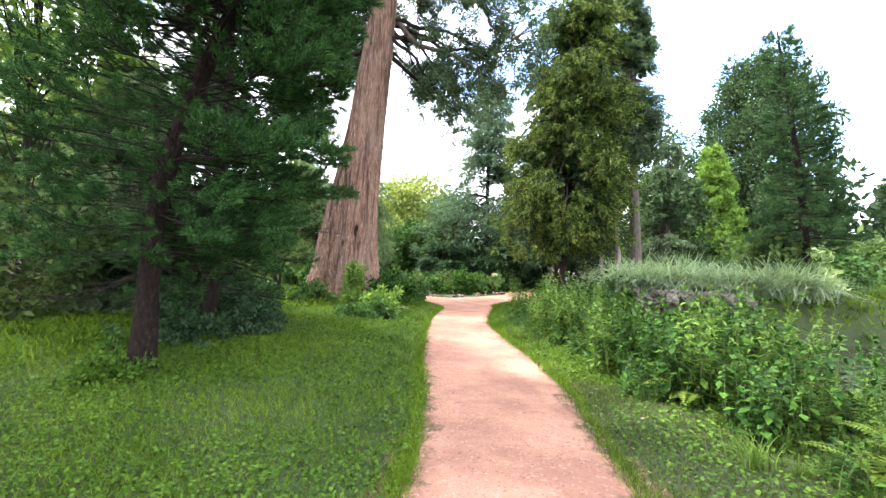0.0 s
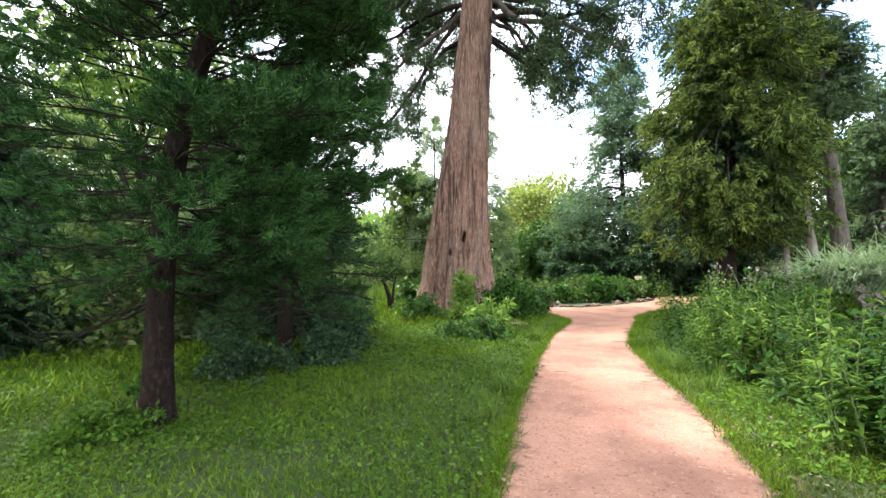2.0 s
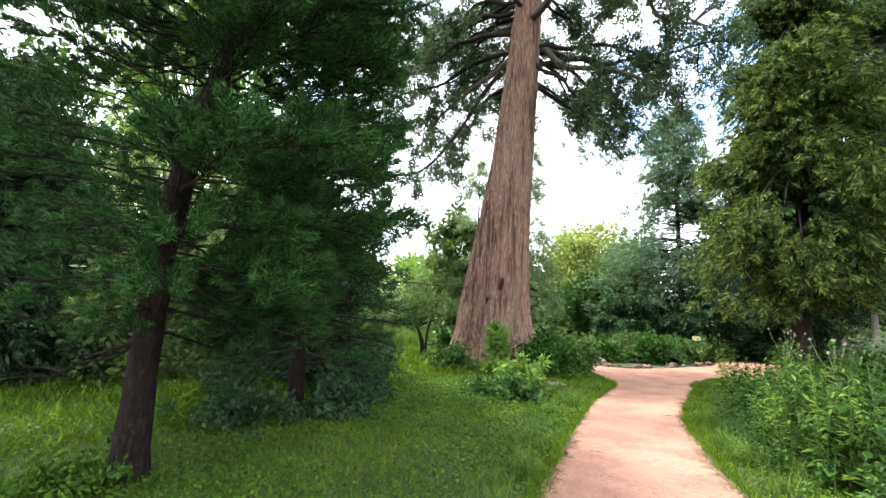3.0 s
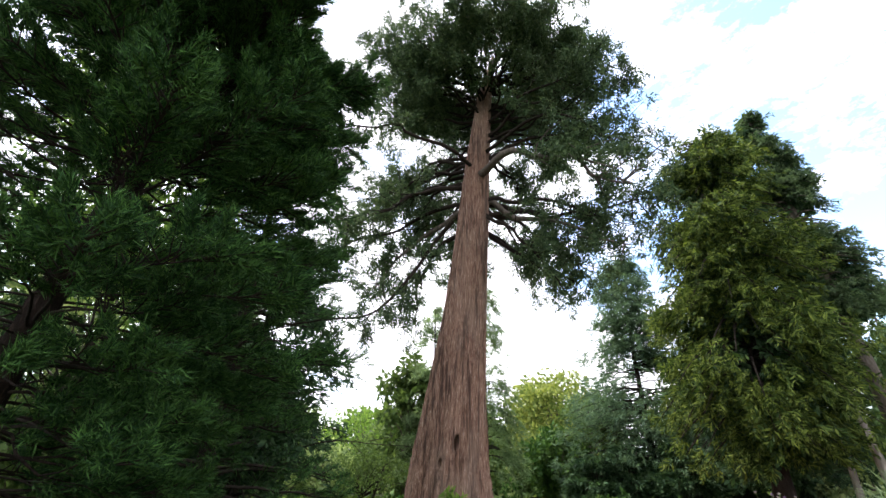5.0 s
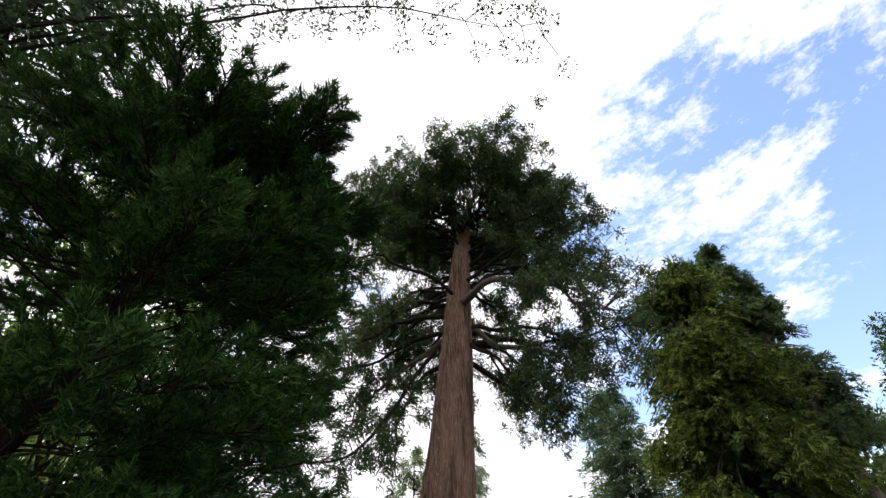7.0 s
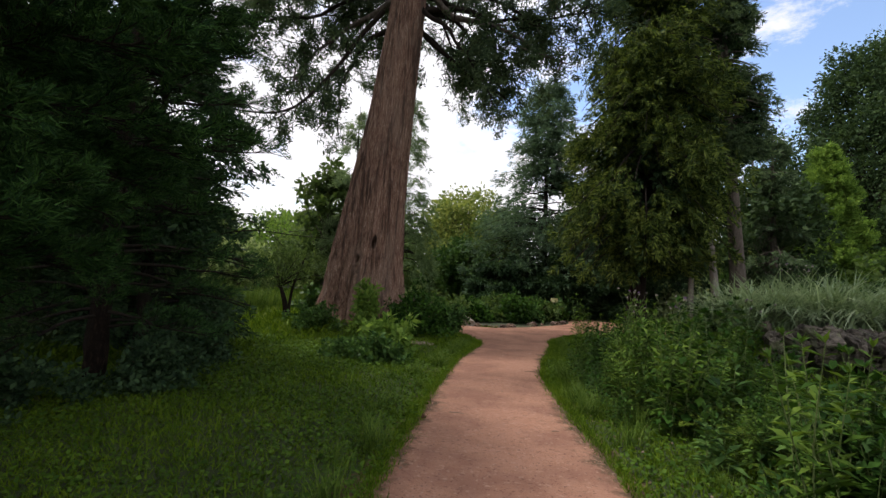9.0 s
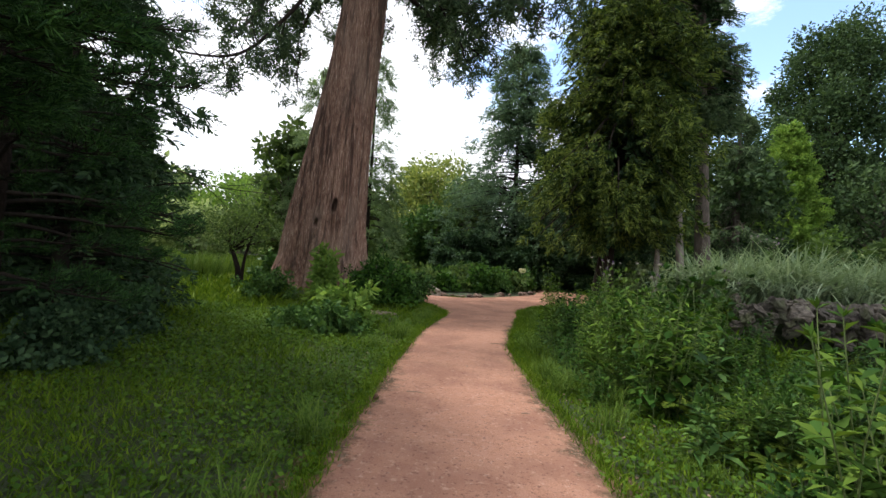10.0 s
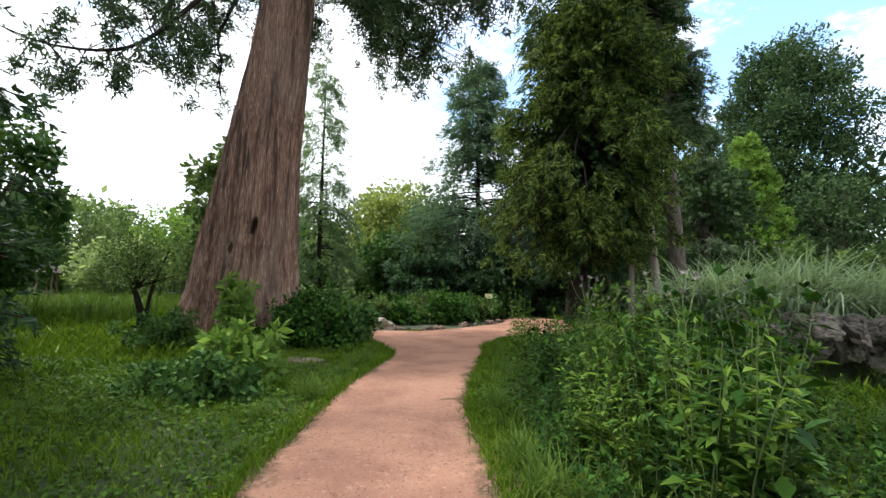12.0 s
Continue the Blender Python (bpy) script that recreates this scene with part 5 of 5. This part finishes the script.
def stone_mesh(seed, sx, sy, sz, mat=STONE):
    rng = np.random.default_rng(seed)
    b = bmesh.new()
    bmesh.ops.create_icosphere(b, subdivisions=3, radius=1.0)
    o = Vector(rng.uniform(-9, 9, 3))
    for v in b.verts:
        c = v.co.copy()
        c = Vector([math.copysign(abs(k) ** 0.75, k) for k in c])
        f = 1 + 0.42 * noise.noise(c * 1.5 + o) + 0.24 * noise.noise(c * 3.3 + o) - 0.16 * abs(noise.noise(c * 6.5 + o))
        v.co = Vector((c.x * sx * f, c.y * sy * f, c.z * sz * f))
    me = bpy.data.meshes.new("stone")
    b.to_mesh(me)
    b.free()
    me.materials.append(mat)
    return me


stones = [stone_mesh(600 + i, *s, EDGE_STONE) for i, s in enumerate(((0.22, 0.16, 0.13), (0.17, 0.15, 0.10), (0.28, 0.2, 0.16), (0.2, 0.2, 0.18), (0.14, 0.12, 0.09)))]
edge_rng = np.random.default_rng(610)
edging = [p for k_, p in enumerate(smooth_line(PATH_FAR[1:7], 40)) if k_ % 5 in (0, 1, 3) and k_ % 11 != 6]
for i, (x, y) in enumerate(edging):
    ob = new("edging_stone", stones[int(edge_rng.integers(0, 5))])
    ob.matrix_basis = pose(x - 0.05 + edge_rng.normal() * 0.04, y + 0.22 + edge_rng.normal() * 0.04, float(land(x, y)) + 0.03, edge_rng.normal() * 14, edge_rng.normal() * 14, edge_rng.uniform(0, 360)) @ Matrix.Diagonal((*edge_rng.uniform(0.42, 1.0, 3), 1))
    tagged(ob, "rough brownish stone edging the planted bed", "stone", "stones edging the bed")
rock = new("boulder", stone_mesh(640, 0.42, 0.3, 0.26, PALE_STONE))
rock.matrix_basis = pose(-1.75, 20.45, 0.14, 0, 0, 20)
tagged(rock, "large pale boulder at the corner of the bed", "boulder")

wall = thing("rock_wall", 8.3, 15.2, -0.4, "weathered rockwork wall below the ornamental grass", "wall")
wall_rng = np.random.default_rng(650)
big = [stone_mesh(660 + i, *s) for i, s in enumerate(((0.27, 0.21, 0.17), (0.22, 0.20, 0.19), (0.30, 0.22, 0.16), (0.18, 0.19, 0.18)))]
for k in range(120):
    x, z = wall_rng.uniform(-2.2, 1.1), wall_rng.uniform(0.05, 1.32)
    if abs(x + 0.35) < 1.0 and z < 0.62 + 0.25 * abs(x + 0.35):  # the dark hollow under the rocks
        continue
    ob = new("stone", big[k % 4])
    ob.parent = wall
    y = 0.35 + 0.12 * abs(x) - 0.38 * ease(0.5, 1.2, z) + wall_rng.normal() * 0.10
    ob.matrix_basis = pose(x, y, z, wall_rng.uniform(-40, 40), wall_rng.uniform(-40, 40), wall_rng.uniform(0, 360)) @ Matrix.Diagonal((*wall_rng.uniform(0.42, 0.92, 3), 1))
for k in range(56):
    x, y = wall_rng.uniform(-2.0, 1.0), wall_rng.uniform(0.1, 1.9)
    ob = new("stone", big[k % 4])
    ob.parent = wall
    ob.matrix_basis = pose(x, y, 1.22 - 0.10 * abs(x + 0.4) + wall_rng.normal() * 0.09, wall_rng.uniform(-40, 40), wall_rng.uniform(-40, 40), wall_rng.uniform(0, 360)) @ Matrix.Diagonal((*wall_rng.uniform(0.45, 0.95, 3), 1))

bm = bmesh.new()
bmesh.ops.create_icosphere(bm, subdivisions=4, radius=1.0)
for v in bm.verts:
    f = 1 + 0.18 * noise.noise(v.co * 2.2) + 0.08 * noise.noise(v.co * 7.0)
    v.co = Vector((v.co.x * 0.42 * f, v.co.y * 0.28 * f, max(-0.05, v.co.z * 0.05 * f)))
mound = part("gravel_heap", bm, PALE_GRAVEL, smooth=True)
mound.location = (-1.3, 14.35, float(land(-1.3, 14.35)) - 0.02)
tagged(mound, "low heap of pale gravel and sand in the grass", "gravel heap")


def gazebo():
    ob = thing("gazebo", -25.7, 30.0, float(land(-25.7, 30.0)), "small wooden gazebo with a tiered shingle roof", "gazebo")
    for i in range(6):
        a = i * math.pi / 3
        b = bmesh.new()
        bmesh.ops.create_cone(b, cap_ends=True, segments=8, radius1=0.09, radius2=0.08, depth=2.1, matrix=pose(1.1 * math.cos(a), 1.1 * math.sin(a), 1.05))
        part("post", b, WOOD, ob)
        b = bmesh.new()
        c = math.cos(a + math.pi / 6) * 0.96, math.sin(a + math.pi / 6) * 0.96
        bmesh.ops.create_cube(b, size=1.0, matrix=pose(c[0], c[1], 0.75, 0, 0, math.degrees(a) + 120) @ Matrix.Diagonal((1.0, 0.05, 0.08, 1)))
        bmesh.ops.bevel(b, geom=b.edges[:], offset=0.01, segments=1, affect="EDGES")
        part("rail", b, WOOD, ob)
    for z, r1, r2, d in ((2.4, 1.65, 0.55, 0.65), (2.95, 0.5, 0.45, 0.35), (3.3, 0.75, 0.05, 0.5)):
        b = bmesh.new()
        bmesh.ops.create_cone(b, cap_ends=True, segments=6, radius1=r1, radius2=r2, depth=d, matrix=pose(0, 0, z))
        part("roof", b, ROOF_TILE, ob)
    b = bmesh.new()
    bmesh.ops.create_cone(b, cap_ends=True, segments=6, radius1=1.4, radius2=1.4, depth=0.14, matrix=pose(0, 0, 0.07))
    part("floor_slab", b, WOOD, ob)
    ob.scale = (0.62, 0.62, 0.85)


gazebo()

# Small things on the path.
bm = bmesh.new()
bmesh.ops.create_uvsphere(bm, u_segments=12, v_segments=8, radius=0.028)
for v in bm.verts:
    v.co = v.co * (1 + 0.18 * math.sin(9 * math.atan2(v.co.y, v.co.x) + 40 * v.co.z))
    v.co.z *= 1.2
cone = part("pine_cone", bm, CONE_BROWN)
cone.matrix_basis = pose(0.69, 9.24, 0.03, 70, 0, 30)
tagged(cone, "small brown cone lying on the gravel", "cone")
twig_rng = np.random.default_rng(700)
for x, y, l, a in ((0.99, 9.58, 0.20, 0), (1.5, 12.7, 0.22, 15), (1.62, 17.4, 0.3, 30), (0.55, 13.8, 0.12, 60), (2.4, 6.9, 0.1, 120), (1.75, 5.6, 0.11, 40), (1.3, 10.9, 0.1, 100), (0.9, 11.6, 0.09, 80), (2.1, 9.4, 0.08, 20)):
    tb = Tubes()
    tb.add(smooth_line([(-l / 2, 0, 0.006), (0, l * 0.06, 0.011), (l / 2, 0, 0.008)], 7), np.linspace(0.007, 0.003, 7), 6, 0.1, twig_rng)
    tw = tb.make("twig", DRY_STEM)
    tw.matrix_basis = pose(x, y, 0.006, 0, 0, a)
    tagged(tw, "dry brown twig lying on the gravel path", "twig", "twigs on the path")
sign = thing("plant_sign", 1.2, 27.5, float(land(1.2, 27.5)), "small pale yellow plant sign on a post", "sign")
bm = bmesh.new()
bmesh.ops.create_cube(bm, size=1.0, matrix=pose(0, 0, 1.0) @ Matrix.Diagonal((0.34, 0.02, 0.20, 1)))
bmesh.ops.bevel(bm, geom=bm.edges[:], offset=0.005, segments=1, affect="EDGES")
part("board", bm, SIGN_PAINT, sign, "pale yellow board")
bm = bmesh.new()
bmesh.ops.create_cone(bm, cap_ends=True, segments=8, radius1=0.03, radius2=0.03, depth=0.92, matrix=pose(0, 0.035, 0.46))
part("post", bm, WOOD, sign)

# ---- grass and ground cover ----


def grass_field(name, label, n, x0, x1, y0, y1, height, width, seed, mat=GRASS, test=None, lean=0.6):
    """Single blades, thinning with distance."""
    rng = np.random.default_rng(seed)
    x = rng.uniform(x0, x1, n)
    y = y0 + (y1 - y0) * rng.uniform(0, 1, n) ** 1.35
    ok = ~inside(COARSE, x, y) & (pond_mask(x, y) < 0.4)
    ok &= (y > 16.6) | (x < left_edge(y) - 0.16 * rng.uniform(0, 1, n) ** 2) | (x > right_edge(y) + 0.34 * rng.uniform(0, 1, n) ** 2 * np.where(y < 10, 1.0, 0.5))
    if test is not None:
        ok &= test(x, y)
    x, y = x[ok], y[ok]
    m = len(x)
    far = 1 + np.clip(y - 4, 0, 20) * 0.09
    patch = 0.75 + 0.5 * (0.5 + 0.5 * np.sin(x * 2.1 + np.sin(y * 1.7) * 2) * np.sin(y * 1.4 + x * 0.6))
    h = height * rng.uniform(0.5, 1.25, m) * patch * far ** 0.4
    a = rng.uniform(0, 2 * np.pi, m)
    side = np.stack([np.cos(a), np.sin(a), np.zeros(m)], 1)
    tip = np.stack([rng.normal(size=m) * lean * h, rng.normal(size=m) * lean * h, h], 1)
    base = np.stack([x, y, land(x, y) - 0.005], 1)
    w = (width * far * rng.uniform(0.7, 1.3, m) * 0.5)[:, None]
    V = np.stack([base - side * w, base + side * w, base + tip], 1)
    ob = mesh_object(name, *blades(V), mat)
    return tagged(ob, label, "grass", kind="stuff")


grass_field("lawn_grass", "short green lawn grass left of the gravel path", 280000, -9.5, 2.4, 2.4, 21, 0.062, 0.010, 801)
grass_field("verge_grass", "grass between the gravel path and the herbs", 80000, 1.5, 7.0, 7.0, 21, 0.06, 0.0110, 802)
grass_field("trodden_grass", "trodden brownish grass beside the start of the path", 60000, 2.8, 7.0, 2.0, 7.6, 0.055, 0.0090, 808, mat=VERGE)
grass_field("far_grass", "sunlit grass of the lawn beyond the firs", 70000, -30, -4, 5, 42, 0.14, 0.035, 803)
grass_field("bank_turf", "bright grass on the bank beyond the pond", 50000, 4, 32, 14, 46, 0.16, 0.035, 804)

grass_field("rear_grass", "short lawn grass on both sides behind the start of the walk", 110000, -9.5, 8.5, -9, 2.45, 0.062, 0.012, 809)


def edge_grass(name, label, line, seed, n):
    r = np.random.default_rng(seed)
    L = smooth_line(line, 400)
    i = r.integers(0, 399, n)
    out = -1.0 if seed == 806 else 1.0
    p = L[i] + r.normal(size=(n, 2)) * 0.05 + np.array([out * 0.10, 0.0])
    h = r.uniform(0.03, 0.10, n)
    a = r.uniform(0, 6.28, n)
    side = np.stack([np.cos(a), np.sin(a), np.zeros(n)], 1) * (0.0045 * (1 + np.clip(p[:, 1:] - 4, 0, 20) * 0.05))
    base = np.stack([p[:, 0], p[:, 1], np.zeros(n)], 1)
    tip = np.stack([r.normal(size=n) * 0.6 * h, r.normal(size=n) * 0.6 * h, h], 1)
    return tagged(mesh_object(name, *blades(np.stack([base - side, base + side, base + tip], 1)), GRASS), label, "grass", kind="stuff")


edge_grass("edge_grass", "grass fringe along the gravel path", PATH_LEFT[3:15], 806, 11000)
edge_grass("edge_grass", "grass fringe along the gravel path", PATH_RIGHT[3:-3], 807, 8000)


def weeds(name, label, n, seed, x0, x1, y0, y1, leaf, test=None):
    """Small broad leaves of clover and creeping weeds, held flat above the soil."""
    r = np.random.default_rng(seed)
    x = r.uniform(x0, x1, n)
    y = y0 + (y1 - y0) * r.uniform(0, 1, n) ** 1.3
    ok = ~inside(COARSE, x, y) & (pond_mask(x, y) < 0.3)
    ok &= (y > 16.6) | (x < left_edge(y) - 0.2 * r.uniform(0, 1, n)) | (x > right_edge(y) + 0.4 * r.uniform(0, 1, n))
    ok &= (np.sin(x * 1.9 + 1.3 * np.sin(y * 0.9)) + np.sin(y * 2.3 + x * 0.7) + r.normal(size=n) * 0.9) > -0.9
    if test is not None:
        ok &= test(x, y)
    x, y = x[ok], y[ok]
    m = len(x)
    C = np.stack([x, y, land(x, y) + r.uniform(0.015, 0.075, m)], 1)
    a = r.uniform(0, 6.28, m)
    D = np.stack([np.cos(a), np.sin(a), r.normal(size=m) * 0.35], 1)
    D = unit(D)
    U = unit(np.cross(D, np.array([0, 0, 1.0]) + 0.3 * r.normal(size=D.shape)))
    L = (leaf * r.uniform(0.6, 1.3, m) * (1 + np.clip(y - 4, 0, 16) * 0.05))[:, None]
    V = np.stack([C, C + D * L * 0.45 + U * L * 0.36, C + D * L, C + D * L * 0.45 - U * L * 0.36], 1)
    return tagged(mesh_object(name, *blades(V), WEED), label, "weeds", kind="stuff")


weeds("lawn_weeds", "clover and creeping weeds in the shaded lawn", 105000, 811, -8.5, 2.0, 2.4, 14, 0.036)
weeds("verge_weeds", "plantain and clover in the trodden verge", 30000, 812, 2.6, 7.0, 2.4, 16, 0.042)
# Loose grit on the path.
r_ = np.random.default_rng(820)
n_ = 15000
py = 2.4 + 12 * r_.uniform(0, 1, n_) ** 1.5
px = left_edge(py) + (right_edge(py) - left_edge(py)) * r_.beta(0.8, 0.8, n_)
C = np.stack([px, py, np.full(n_, 0.006)], 1)
s_ = (0.0035 + 0.009 * r_.uniform(0, 1, n_) ** 4)[:, None]
tet = np.array([[1, 0, 0], [-0.5, 0.86, 0], [-0.5, -0.86, 0], [0, 0, 0.9]])
Vt = C[:, None] + s_[:, None] * (tet[None] + 0.25 * r_.normal(size=(n_, 4, 3)))
ft = np.array([[0, 1, 3], [1, 2, 3], [2, 0, 3]])
Ft = (np.arange(n_)[:, None, None] * 4 + ft[None]).reshape(-1, 3)
tagged(mesh_object("path_grit", Vt.reshape(-1, 3), Ft, GRAVEL), "loose reddish grit on the footpath", "gravel", kind="stuff")
# Fallen leaves and litter on the verge.
n_ = 900
py = r_.uniform(2.6, 18, n_)
px = np.where(r_.uniform(size=n_) < 0.65, right_edge(py) + np.abs(r_.normal(size=n_)) * 0.45, left_edge(py) - np.abs(r_.normal(size=n_)) * 0.3 + 0.05)
C = np.stack([px, py, np.full(n_, 0.02)], 1)
D = np.stack([r_.normal(size=n_), r_.normal(size=n_), r_.normal(size=n_) * 0.15], 1)
L_ = r_.uniform(0.02, 0.06, n_)
tagged(mesh_object("leaf_litter", *blades(leaf_quads(r_, C, D, L_, L_ * 0.5)), DRY_STEM), "fallen brown leaves along the path edge", "leaf litter", kind="stuff")
